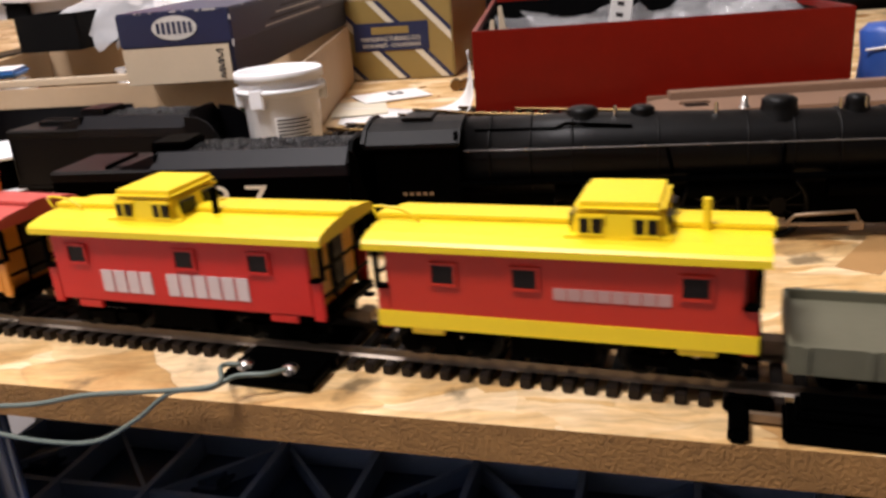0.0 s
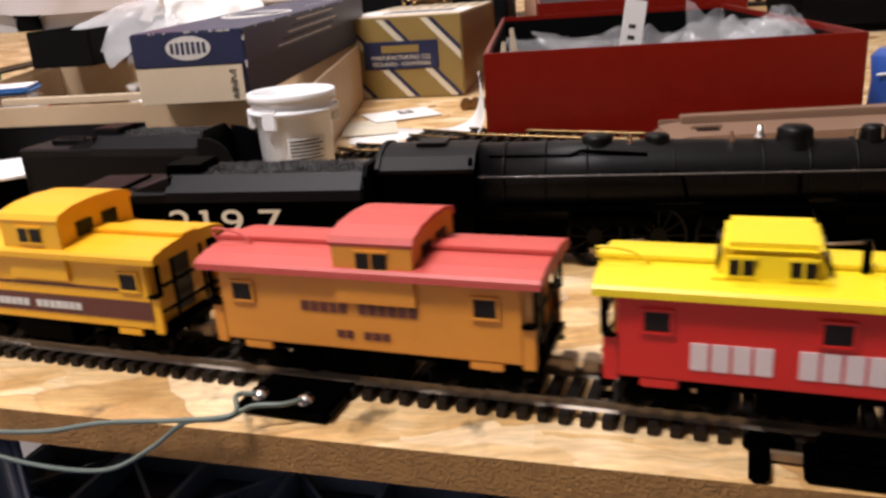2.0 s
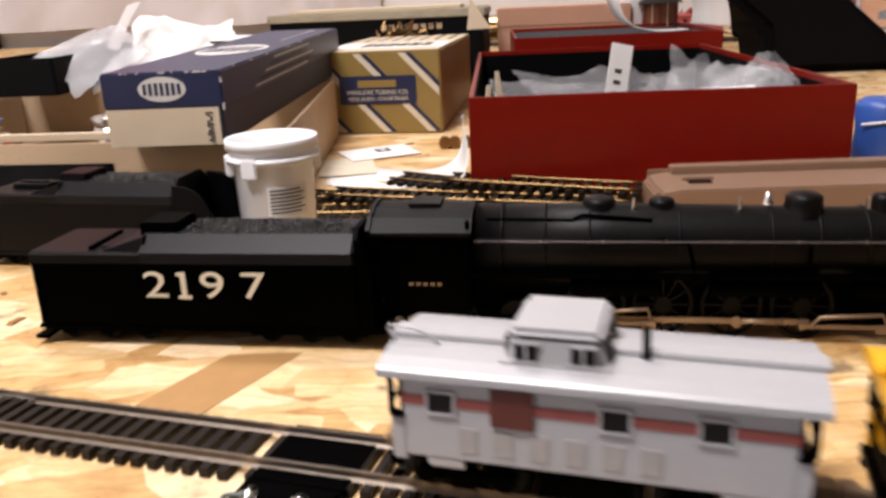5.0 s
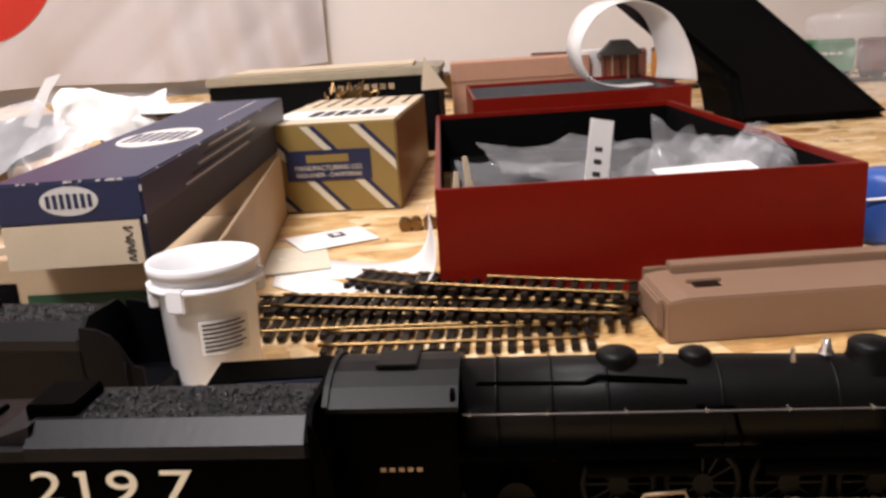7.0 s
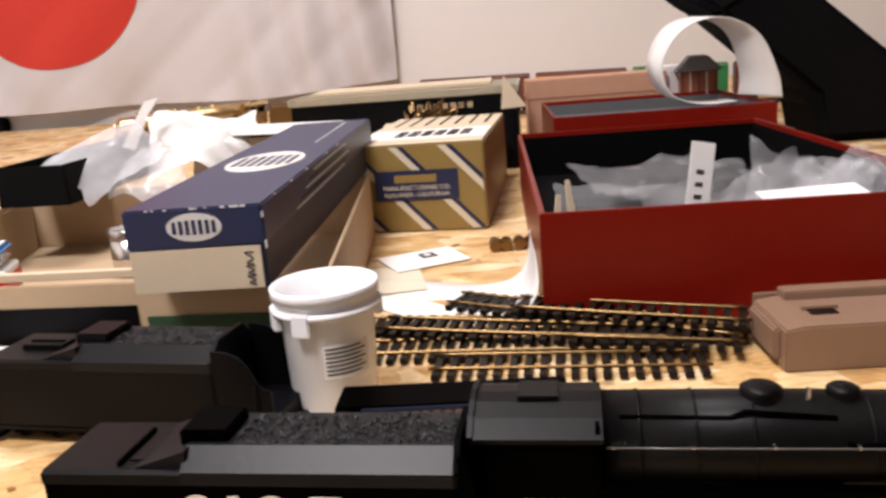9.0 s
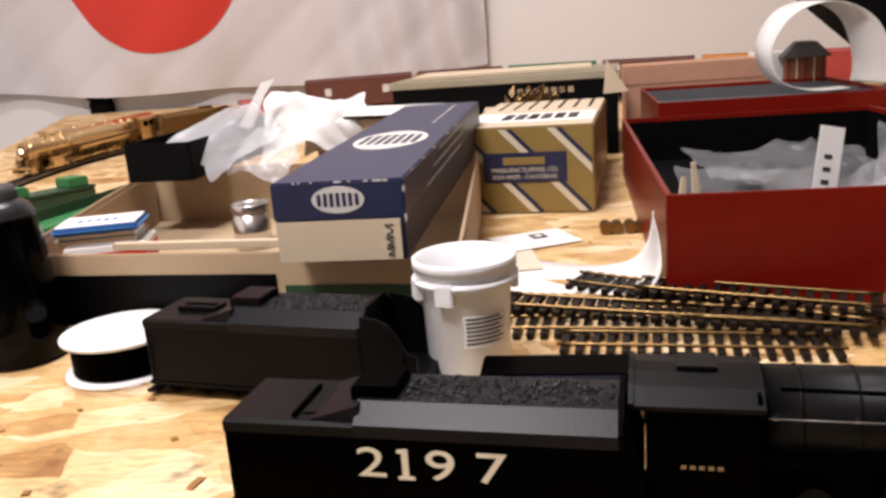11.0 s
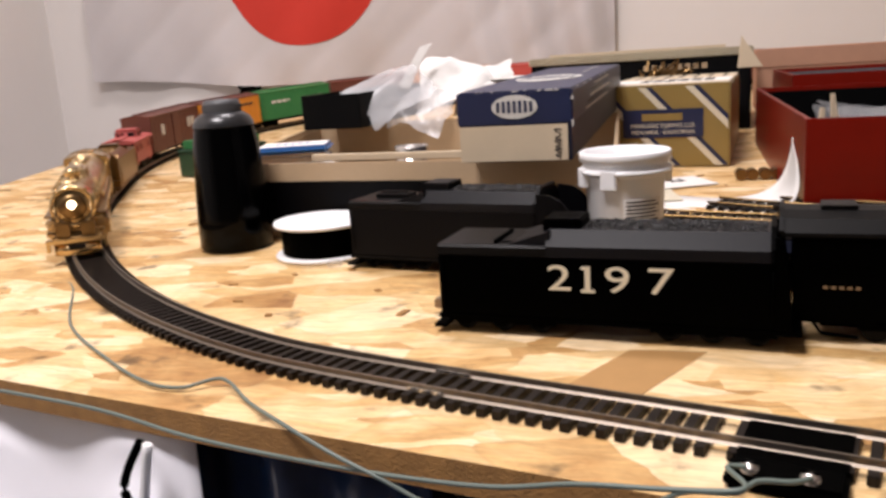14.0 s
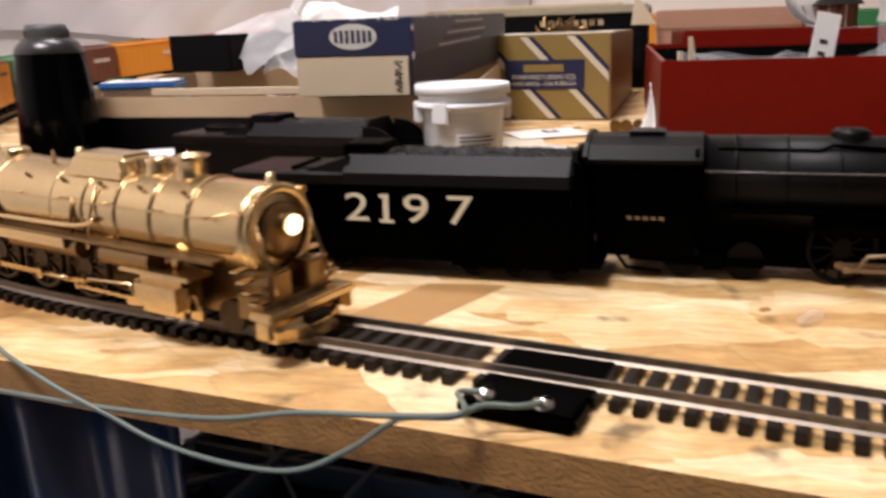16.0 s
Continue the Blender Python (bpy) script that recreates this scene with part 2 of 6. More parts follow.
def cyl(r0, r1, h, m=None, seg=20, bm=None, caps=True):
    """A cone piece from z 0 to h, then moved by m."""
    own = bm or bmesh.new()
    g = bmesh.ops.create_cone(own, cap_ends=caps, segments=seg, radius1=r0, radius2=r1, depth=h)["verts"]
    bmesh.ops.translate(own, verts=g, vec=(0, 0, h / 2))
    if m is not None:
        bmesh.ops.transform(own, matrix=m, verts=g)
    return own


def lathe(profile, seg=32, bm=None, m=None):
    own = bm or bmesh.new()
    rings = []
    for r, z in profile:
        rings.append([own.verts.new((r * math.cos(2 * math.pi * i / seg), r * math.sin(2 * math.pi * i / seg), z)) for i in range(seg)])
    for a, b in zip(rings, rings[1:]):
        for i in range(seg):
            f = own.faces.new((a[i], a[(i + 1) % seg], b[(i + 1) % seg], b[i]))
            f.smooth = True
    if m is not None:
        bmesh.ops.transform(own, matrix=m, verts=[v for r in rings for v in r])
    return own


def prism(outline, y0, y1, bm=None, smooth=False):
    """An outline of (x, z) pairs, drawn out from y0 to y1."""
    own = bm or bmesh.new()
    a = [own.verts.new((x, y0, z)) for x, z in outline]
    b = [own.verts.new((x, y1, z)) for x, z in outline]
    n = len(a)
    own.faces.new(a)
    own.faces.new(b[::-1])
    for i in range(n):
        f = own.faces.new((a[i], b[i], b[(i + 1) % n], a[(i + 1) % n]))
        f.smooth = smooth
    bmesh.ops.recalc_face_normals(own, faces=own.faces[:])
    return own


def prism_x(outline, x0, x1, bm=None, smooth=False):
    """An outline of (y, z) pairs, drawn out from x0 to x1."""
    own = bm or bmesh.new()
    a = [own.verts.new((x0, y, z)) for y, z in outline]
    b = [own.verts.new((x1, y, z)) for y, z in outline]
    n = len(a)
    own.faces.new(a)
    own.faces.new(b[::-1])
    for i in range(n):
        f = own.faces.new((a[i], b[i], b[(i + 1) % n], a[(i + 1) % n]))
        f.smooth = smooth
    bmesh.ops.recalc_face_normals(own, faces=own.faces[:])
    return own


def tube(points, r, seg=6, bm=None):
    own = bm or bmesh.new()
    pts = [Vector(p) for p in points]
    rings = []
    for i, p in enumerate(pts):
        d = (pts[min(i + 1, len(pts) - 1)] - pts[max(i - 1, 0)]).normalized()
        u = d.cross(Vector((0, 0, 1)))
        u = u.normalized() if u.length > 1e-4 else Vector((1, 0, 0))
        v = d.cross(u)
        rings.append([own.verts.new(p + r * (math.cos(a) * u + math.sin(a) * v)) for a in [2 * math.pi * k / seg for k in range(seg)]])
    for a, b in zip(rings, rings[1:]):
        for i in range(seg):
            own.faces.new((a[i], a[(i + 1) % seg], b[(i + 1) % seg], b[i])).smooth = True
    own.faces.new(rings[0][::-1])
    own.faces.new(rings[-1])
    return own


def smooth_line(points, n=8):
    pts = [Vector(p) for p in points]
    out = []
    for i in range(len(pts) - 1):
        p0, p1, p2, p3 = pts[max(i - 1, 0)], pts[i], pts[i + 1], pts[min(i + 2, len(pts) - 1)]
        for k in range(n):
            t = k / n
            out.append(0.5 * (2 * p1 + (p2 - p0) * t + (2 * p0 - 5 * p1 + 4 * p2 - p3) * t * t + (3 * p1 - p0 - 3 * p2 + p3) * t ** 3))
    out.append(pts[-1])
    return out


def words(name, text, size, m, material, parent, squash=1.0):
    """Letters of the built-in font as a thin mesh."""
    cu = bpy.data.curves.new(name, "FONT")
    cu.body, cu.size, cu.extrude, cu.align_x, cu.align_y = text, size, 0.00012, "CENTER", "CENTER"
    tmp = bpy.data.objects.new(name, cu)
    me = bpy.data.meshes.new_from_object(tmp)
    bpy.data.objects.remove(tmp)
    me.transform(m @ Matrix.Diagonal((squash, 1, 1, 1)))
    me.materials.append(material)
    ob = new(name, me)
    ob.parent = parent
    return ob


def front(x, y, z, turn=0):
    """Turns flat work in x and y to stand upright and face -y."""
    return pose(x, y, z, 90, 0, turn)


def rise(y):
    """The board climbs a little towards the wall."""
    return 0.019 * max(0.0, y - 0.08) + 0.045 * max(0.0, y - 0.6) ** 2


# ---- room ----
WALL_Y = 1.45


def room():
    tagged(part("floor", box(-3, 3, -2.5, WALL_Y + 0.1, -0.80, -0.75), FLOOR), "pale grey painted basement floor", "floor", kind="structure")
    tagged(part("wall_north", box(-3, 3, WALL_Y, WALL_Y + 0.1, -0.75, 1.6), WALL), "plain off-white painted wall behind the table", "wall", kind="structure")
    # unseen wall, made dark so little light bounces onto the black models
    tagged(part("wall_south", box(-3, 3, -2.6, -2.5, -0.75, 1.6), DARK_UNSEEN_WALL), "unseen wall across the room, darkened to cut reflected light", "wall", kind="structure")
    tagged(part("wall_west", box(-1.40, -1.30, -2.5, WALL_Y, -0.75, 1.6), WALL), "plain off-white painted wall", "wall", kind="structure")
    tagged(part("wall_east", box(3, 3.1, -2.5, WALL_Y, -0.75, 1.6), WALL), "plain off-white painted wall", "wall", kind="structure")
    tagged(part("ceiling", box(-3, 3, -2.5, WALL_Y, 1.6, 1.7), WALL), "plain white ceiling", "ceiling", kind="structure")


room()


def table():
    t = thing("layout_table", Matrix(), "oriented strand board table top holding the model railway", "table")
    bm = bmesh.new()
    nx, ny = 40, 24
    grid = []
    for j in range(ny + 1):
        v = j / ny
        row = []
        for i in range(nx + 1):
            u = i / nx
            xl = -0.56 - 0.33 * v
            xr = 1.7
            x = xl + (xr - xl) * u
            yf = -0.0125 - 0.24 * x
            y = yf + (WALL_Y - 0.03 - yf) * v ** 1.3
            row.append((x, y, rise(y)))
        grid.append(row)
    top = [[bm.verts.new(p) for p in row] for row in grid]
    bot = [[bm.verts.new((p[0], p[1], p[2] - 0.0105)) for p in row] for row in grid]
    for j in range(ny):
        for i in range(nx):
            bm.faces.new((top[j][i], top[j][i + 1], top[j + 1][i + 1], top[j + 1][i]))
            bm.faces.new((bot[j][i], bot[j + 1][i], bot[j + 1][i + 1], bot[j][i + 1]))
    for i in range(nx):
        bm.faces.new((bot[0][i], bot[0][i + 1], top[0][i + 1], top[0][i])).material_index = 1
        bm.faces.new((bot[ny][i + 1], bot[ny][i], top[ny][i], top[ny][i + 1])).material_index = 1
    for j in range(ny):
        bm.faces.new((bot[j + 1][0], bot[j][0], top[j][0], top[j + 1][0])).material_index = 1
        bm.faces.new((bot[j][nx], bot[j + 1][nx], top[j + 1][nx], top[j][nx])).material_index = 1
    part("board", bm, [OSB, OSB_EDGE], t)
    for x, y in ((-0.5, 0.25), (1.5, -0.2), (-0.7, 1.3), (1.5, 1.3)):
        part("leg", box(x - 0.03, x + 0.03, y - 0.03, y + 0.03, -0.75, rise(y) - 0.0105, 0.002), OSB_EDGE, t)


table()

# ---- the track's line ----
HEAD = Vector((math.cos(radians(-17)), math.sin(radians(-17)), 0))
START = Vector((0, 0.0245, 0))
LINE = [START + HEAD * s for s in (-0.09, -0.03, 0.05, 0.15, 0.3, 0.5)]
LINE += [Vector((x, y, 0)) for x, y in ((0.72, -0.165), (0.95, -0.13), (1.15, 0.02), (1.28, 0.28), (1.27, 0.6), (1.1, 0.88), (0.85, 1.03),
                                        (0.5, 1.12), (0.15, 1.185), (-0.1, 1.213), (-0.23, 1.214), (-0.335, 1.200), (-0.425, 1.160), (-0.502, 1.100), (-0.562, 1.02),
                                        (-0.598, 0.92), (-0.611, 0.82), (-0.602, 0.72), (-0.552, 0.570), (-0.456, 0.378), (-0.399, 0.287),
                                        (-0.325, 0.198), (-0.250, 0.131), (-0.17, 0.082))]
dense = smooth_line(LINE + [LINE[0]], 24)
lengths = [0.0]
for p, q in zip(dense, dense[1:]):
    lengths.append(lengths[-1] + (q - p).length)
LOOP = lengths[-1]
BASE = 0.09  # the table's origin lies this far along the line
xs, ys = [p.x for p in dense], [p.y for p in dense]


def on_line(s):
    s = (s + BASE) % LOOP
    x, y = float(np.interp(s, lengths, xs)), float(np.interp(s, lengths, ys))
    return Vector((x, y, rise(y)))


def rail_pose(s, wheelbase):
    a, b = on_line(s - wheelbase / 2), on_line(s + wheelbase / 2)
    d = b - a
    return pose(*((a + b) / 2), 0, -math.degrees(math.atan2(d.z, d.xy.length)), math.degrees(math.atan2(d.y, d.x)))


def track():
    t = thing("model_track", Matrix(), "model railway track with black ties and steel rails in a loop", "track")
    n = int(LOOP / 0.004)
    for side in (-0.0086, 0.0086):
        bm = bmesh.new()
        prof = ((-0.0011, 0.0030), (0.0011, 0.0030), (0.0004, 0.0037), (0.0004, 0.0048), (0.00045, 0.0049), (0.00045, 0.0056), (-0.00045, 0.0056), (-0.00045, 0.0049), (-0.0004, 0.0048), (-0.0004, 0.0037))
        rings = []
        for i in range(n):
            s = LOOP * i / n
            p = on_line(s)
            d = (on_line(s + 0.002) - on_line(s - 0.002)).normalized()
            nrm = Vector((-d.y, d.x, 0))
            rings.append([bm.verts.new(p + nrm * (side + a) + Vector((0, 0, b))) for a, b in prof])
        for i in range(n):
            a, b = rings[i], rings[(i + 1) % n]
            for k in range(len(prof)):
                bm.faces.new((a[k], a[(k + 1) % len(prof)], b[(k + 1) % len(prof)], b[k]))
        part("rail", bm, RAIL, t, "steel rail")
    return t


TRACK = track()


# ---- rolling stock ----
def wheels(parent, x, mats=(BLACK, GREYBLACK), r=0.0052, span=0.022):
    """One truck with its side frames and two axles, at x along the car."""
    tr = part("truck", box(x - 0.009, x + 0.009, -0.003, 0.003, 0.0088, 0.0125), mats[0], parent)
    bm = bmesh.new()
    for sy in (-1, 1):
        box(x - 0.0125, x + 0.0125, sy * 0.0118 - 0.0008, sy * 0.0118 + 0.0008, 0.0095, 0.0118, bm=bm)
        for sx in (-1, 1):
            box(x + sx * 0.0095 - 0.002, x + sx * 0.0095 + 0.002, sy * 0.0118 - 0.0012, sy * 0.0118 + 0.0012, 0.0085, 0.0125, bm=bm)
        box(x - 0.003, x + 0.003, sy * 0.0118 - 0.0014, sy * 0.0118 + 0.0014, 0.0078, 0.0125, bm=bm)
    part("side_frame", bm, mats[0], tr)
    for sx in (-1, 1):
        bm = bmesh.new()
        for sy in (-1, 1):
            cyl(r, r, 0.0022, pose(x + sx * 0.0095, sy * 0.0086 + 0.0011, 0.0056 + r, 90), 18, bm)
        cyl(0.001, 0.001, 0.018, pose(x + sx * 0.0095, 0.009, 0.0056 + r, 90), 8, bm)
        part("wheelset", bm, mats[1], tr)


def coupler(parent, x, sx):
    bm = box(min(x, x + sx * 0.009), max(x, x + sx * 0.009), -0.0012, 0.0012, 0.0105, 0.0125)
    box(x + sx * 0.007 - 0.002, x + sx * 0.007 + 0.002, -0.0025, 0.003, 0.010, 0.0135, 0.0004, bm)
    part("coupler", bm, DULL, parent)


def bars(name, spans, y, z0, z1, material, parent, deep=0.0003):
    """Illegible or trade lettering as plain upright bars on the near and far side."""
    for sy in (-1, 1):
        bm = bmesh.new()
        for a, b in spans:
            box(a, b, min(sy * y, sy * (y + deep)), max(sy * y, sy * (y + deep)), z0, z1, bm=bm)
        part(name, bm, material, parent)


def letter_spans(x0, x1, n, gaps=(), fill=0.74):
    w = (x1 - x0) / n
    return [(x0 + w * i, x0 + w * (i + fill)) for i in range(n) if i not in gaps]


def caboose(label, body_mat, roof_mat, cup_x, kind, stripe=None, end_mat=None, cup_mat=None, body=0.087, roof=0.0975, windows=(), rail_mat=BLACK, cup_top=0.0525, group="cabooses of the train"):
    """A small caboose: body, roof with curved eaves, cupola, steps, end rails, trucks."""
    c = thing("caboose", Matrix(), label, "model train car", group)
    hb, hr, w = body / 2, roof / 2, 0.0148
    wall = box(-hb, hb, -w, w, 0.0165, 0.0392, 0.0005)
    part("body", wall, body_mat, c)
    eave = 0.0172
    out = [(-eave, 0.0378), (-eave, 0.0396), (-eave + 0.0008, 0.0404), (-0.012, 0.0414), (-0.006, 0.0420), (0, 0.0422), (0.006, 0.0420), (0.012, 0.0414), (eave - 0.0008, 0.0404), (eave, 0.0396), (eave, 0.0378)]
    part("roof", prism_x(out, -hr, hr), roof_mat, c)
    part("roof_walk", box(-hr - 0.001, hr + 0.001, -0.0035, 0.0035, 0.0421, 0.0434, 0.0003), roof_mat, c)
    # cupola
    cm = cup_mat or body_mat
    if kind == "wide":
        tall, cw, cl = cup_top, 0.0158, 0.0112
        sec = [(-cw, 0.0306), (-cw, tall - 0.0036), (-cw * 0.93, tall - 0.0020), (-cw * 0.55, tall - 0.0005), (0, tall), (cw * 0.55, tall - 0.0005), (cw * 0.93, tall - 0.0020), (cw, tall - 0.0036), (cw, 0.0306)]
        cup = part("cupola", prism_x(sec, cup_x - cl, cup_x + cl), cm, c)
        top = [(y * 1.03, z + 0.0005) for y, z in sec[1:8]] + [(y, z - 0.0006) for y, z in sec[7:0:-1]]
        part("cupola_roof", prism_x(top, cup_x - cl - 0.0006, cup_x + cl + 0.0006), roof_mat, cup)
        openings, wz, hw, hh = (0.0,), tall - 0.0078, 0.0042, 0.0022
    else:
        tall, cw, cl = 0.0495, 0.0118, 0.0125
        # sloping ends and a rounded top
        bm = box(cup_x - cl, cup_x + cl, -cw, cw, 0.0385, tall)
        for v in bm.verts:
            if v.co.z > 0.045:
                v.co.x = cup_x + (v.co.x - cup_x) * 0.80
                v.co.y *= 0.92
        bmesh.ops.bevel(bm, geom=[e for e in bm.edges if max(q.co.z for q in e.verts) > 0.045], offset=0.0022, segments=3, affect="EDGES")
        cup = part("cupola", bm, cm, c)
        rim = box(cup_x - cl - 0.0004, cup_x + cl + 0.0004, -cw - 0.0004, cw + 0.0004, 0.0405, 0.0420, 0.0004)
        part("cupola_base", rim, roof_mat, cup)
        part("cupola_roof", box(cup_x - cl * 0.84, cup_x + cl * 0.84, -cw * 0.97, cw * 0.97, tall - 0.0022, tall + 0.0006, 0.0013), roof_mat, cup)
        openings, wz, hw, hh = (-0.0064, 0.0064), 0.0446, 0.0026, 0.0019
    for sy in (-1, 1):
        for dx in openings:
            y = sy * cw * (1.0 if kind == "wide" else 0.968)
            part("cupola_window", box(cup_x + dx - hw, cup_x + dx + hw, y - 0.0004, y + 0.0004, wz - hh, wz + hh), WINDOW_DARK, cup)
            fr = bmesh.new()
            for q0, q1, e, f in ((-hw - 0.0006, hw + 0.0006, wz + hh, wz + hh + 0.0006), (-hw - 0.0006, hw + 0.0006, wz - hh - 0.0006, wz - hh), (-0.0003, 0.0003, wz - hh, wz + hh)):
                box(cup_x + dx + q0, cup_x + dx + q1, y - 0.0006, y + 0.0006, e, f, bm=fr)
            part("window_frame", fr, cm, cup)
    for sx in (-1, 1):
        for dy in (-0.0055, 0.0055):
            x = cup_x + sx * (cl if kind == "wide" else cl * 0.91)
            part("cupola_window", box(x - 0.0005, x + 0.0005, dy - 0.0032, dy + 0.0032, wz - hh, wz + hh), WINDOW_DARK, cup)
    # side windows with frames
    for wx in windows:
        for sy in (-1, 1):
            y = sy * (w + 0.0001)
            win = part("window", box(wx - 0.0030, wx + 0.0030, y - 0.0003, y + 0.0003, 0.0290, 0.0340), WINDOW_DARK, c, "dark square window opening")
            fr = bmesh.new()
            for a, b, e, f in ((-0.0037, 0.0037, 0.0340, 0.0347), (-0.0037, 0.0037, 0.0283, 0.0290), (-0.0037, -0.0030, 0.0290, 0.0340), (0.0030, 0.0037, 0.0290, 0.0340)):
                box(wx + a, wx + b, y - 0.0006, y + 0.0006, e, f, bm=fr)
            part("window_frame", fr, body_mat, win)
    if stripe:
        for sy in (-1, 1):
            long = hb + 0.0034 if stripe[1] < 0.0206 else hb + 0.0002
            part("side_stripe", box(-long, long, min(sy * (w - 0.001), sy * (w + 0.0003)), max(sy * (w - 0.001), sy * (w + 0.0003)), stripe[0], stripe[1]), stripe[2], c)
    # ends: wall, door, platform, steps, rails, ladder
    for sx in (-1, 1):
        e = part("end_wall", box(min(sx * (hb - 0.001), sx * (hb + 0.0003)), max(sx * (hb - 0.001), sx * (hb + 0.0003)), -w + 0.0008, w - 0.0008, 0.0175, 0.0385), end_mat or body_mat, c)
        part("end_door", box(min(sx * hb, sx * (hb + 0.0008)), max(sx * hb, sx * (hb + 0.0008)), -0.004, 0.004, 0.0185, 0.0365), WINDOW_DARK, e)
        part("platform", box(min(sx * hb, sx * (hr - 0.001)), max(sx * hb, sx * (hr - 0.001)), -0.0145, 0.0145, 0.0145, 0.0165), rail_mat, c)
        for sy in (-1, 1):
            st = bmesh.new()
            xa = sx * (hb + 0.0005)
            xb = sx * (hr - 0.0015)
            box(min(xa, xb), max(xa, xb), sy * 0.0150 - 0.0012, sy * 0.0150 + 0.0012, 0.0108, 0.0116, bm=st)
            box(min(xa, xb), max(xa, xb), sy * 0.0140 - 0.0012, sy * 0.0140 + 0.0012, 0.0136, 0.0144, bm=st)
            part("step", st, rail_mat, c)
        for sy in (-1, 1):
            xa, xb = sx * (hb - 0.0004), sx * (hb + 0.0032)
            pn = box(min(xa, xb), max(xa, xb), sy * (w - 0.0006) - 0.0006, sy * (w - 0.0006) + 0.0006, 0.0152, 0.0272, 0.0003)
            part("end_panel", pn, body_mat, c)
            xt = sx * (hb - 0.010)
            part("sill_tab", box(xt - 0.0045, xt + 0.0045, sy * (w - 0.0008) - 0.0006, sy * (w - 0.0008) + 0.0006, 0.0140, 0.0168, 0.0004), body_mat if not stripe or stripe[1] > 0.0206 else stripe[2], c)
            cap = part("stair_tread", box(min(xa, xb), max(xa, xb), sy * 0.0142 - 0.0016, sy * 0.0142 + 0.0016, 0.0268, 0.0276, 0.0003), rail_mat, c)
            part("corner_post", box(xb - 0.0006, xb + 0.0006, sy * 0.0138 - 0.0006, sy * 0.0138 + 0.0006, 0.0272, 0.0385), rail_mat, c)
        rb = bmesh.new()
        xr = sx * (hr - 0.002)
        for yy in (-0.007, 0.007):
            cyl(0.0005, 0.0005, 0.0225, pose(xr, yy, 0.0162), 6, rb)
        for zz in (0.022, 0.0295):
            box(xr - 0.0004, xr + 0.0004, -0.014, 0.014, zz, zz + 0.0008, bm=rb)
        part("end_rail", rb, rail_mat, c)
        coupler(c, sx * (hr - 0.004), sx)
    part("underframe", box(-hb, hb, -0.010, 0.010, 0.0128, 0.0168), BLACK, c)
    part("battery_box", box(-0.012, 0.010, -0.0135, 0.0135, 0.0090, 0.0165, 0.0005), BLACK, c)
    for sx in (-1, 1):
        wheels(c, sx * (hb - 0.014))
    if kind != "wide":
        part("stove_pipe", cyl(0.0010, 0.0010, 0.0085, pose(cup_x + 0.0195, -0.004, 0.0412), 10), roof_mat if kind != "pipe" else BLACK, c)
    part("roof_rail", tube(smooth_line([(-hr + 0.001, -0.006, 0.0425), (-hr - 0.0005, -0.006, 0.046), (-hr + 0.007, -0.006, 0.0455), (-hr + 0.012, -0.006, 0.0425)], 4), 0.0004, 5), roof_mat, c)
    return c


def boxcar(name, label, side_mat, roof_mat, length, marks=()):
    c = thing(name, Matrix(), label, "model train car", "freight cars of the train")
    h, w = length / 2, 0.0168
    part("body", box(-h, h, -w, w, 0.0165, 0.0570, 0.0004), side_mat, c)
    part("roof", prism_x([(-w - 0.0006, 0.0565), (-w - 0.0006, 0.0578), (0, 0.0605), (w + 0.0006, 0.0578), (w + 0.0006, 0.0565)], -h, h), roof_mat, c)
    part("roof_walk", box(-h, h, -0.003, 0.003, 0.0606, 0.0614), roof_mat, c)
    for sy in (-1, 1):
        part("sliding_door", box(-0.014, 0.014, sy * (w + 0.0004) - 0.0005, sy * (w + 0.0004) + 0.0005, 0.0175, 0.0545), side_mat, c)
        rb = bmesh.new()
        k = int(length / 0.011)
        for i in range(k + 1):
            x = -h + 0.0015 + (length - 0.003) * i / k
            if abs(x) > 0.0155:
                box(x - 0.0004, x + 0.0004, sy * w - 0.0004, sy * w + 0.0004, 0.0170, 0.0560, bm=rb)
        tagged(part("side_rib", rb, side_mat, c), kind="stuff")
        lb = bmesh.new()
        for i in range(6):
            box(h - 0.008, h - 0.002, sy * (w + 0.0006) - 0.0003, sy * (w + 0.0006) + 0.0003, 0.019 + 0.006 * i, 0.0196 + 0.006 * i, bm=lb)
        part("ladder", lb, side_mat, c)
    for spans, z0, z1, m in marks:
        bars("marking", spans, w + 0.0005, z0, z1, m, c)
    part("underframe", box(-h + 0.002, h - 0.002, -0.008, 0.008, 0.0125, 0.0168), BLACK, c)
    for sx in (-1, 1):
        wheels(c, sx * (h - 0.018))
        coupler(c, sx * (h - 0.002), sx)
    return c


def gondola(label, m):
    c = thing("gondola_car", Matrix(), label, "model train car", "freight cars of the train")
    h, w = 0.075, 0.0165
    part("deck", box(-h, h, -w, w, 0.0145, 0.0175), m, c)
    for sy in (-1, 1):
        part("side", box(-h, h, sy * w - 0.0006, sy * w + 0.0006, 0.0130, 0.0200), m, c)
        rb = bmesh.new()
        for i in range(12):
            x = -h + 0.003 + (2 * h - 0.006) * i / 11
            box(x - 0.0007, x + 0.0007, sy * (w + 0.0007) - 0.0006, sy * (w + 0.0007) + 0.0006, 0.0135, 0.0200, bm=rb)
        tagged(part("side_rib", rb, m, c), kind="stuff")
    for sx in (-1, 1):
        part("end", box(sx * h - 0.0006, sx * h + 0.0006, -w, w, 0.0130, 0.0198), m, c)
        wheels(c, sx * (h - 0.02))
        coupler(c, sx * (h - 0.002), sx)
    return c


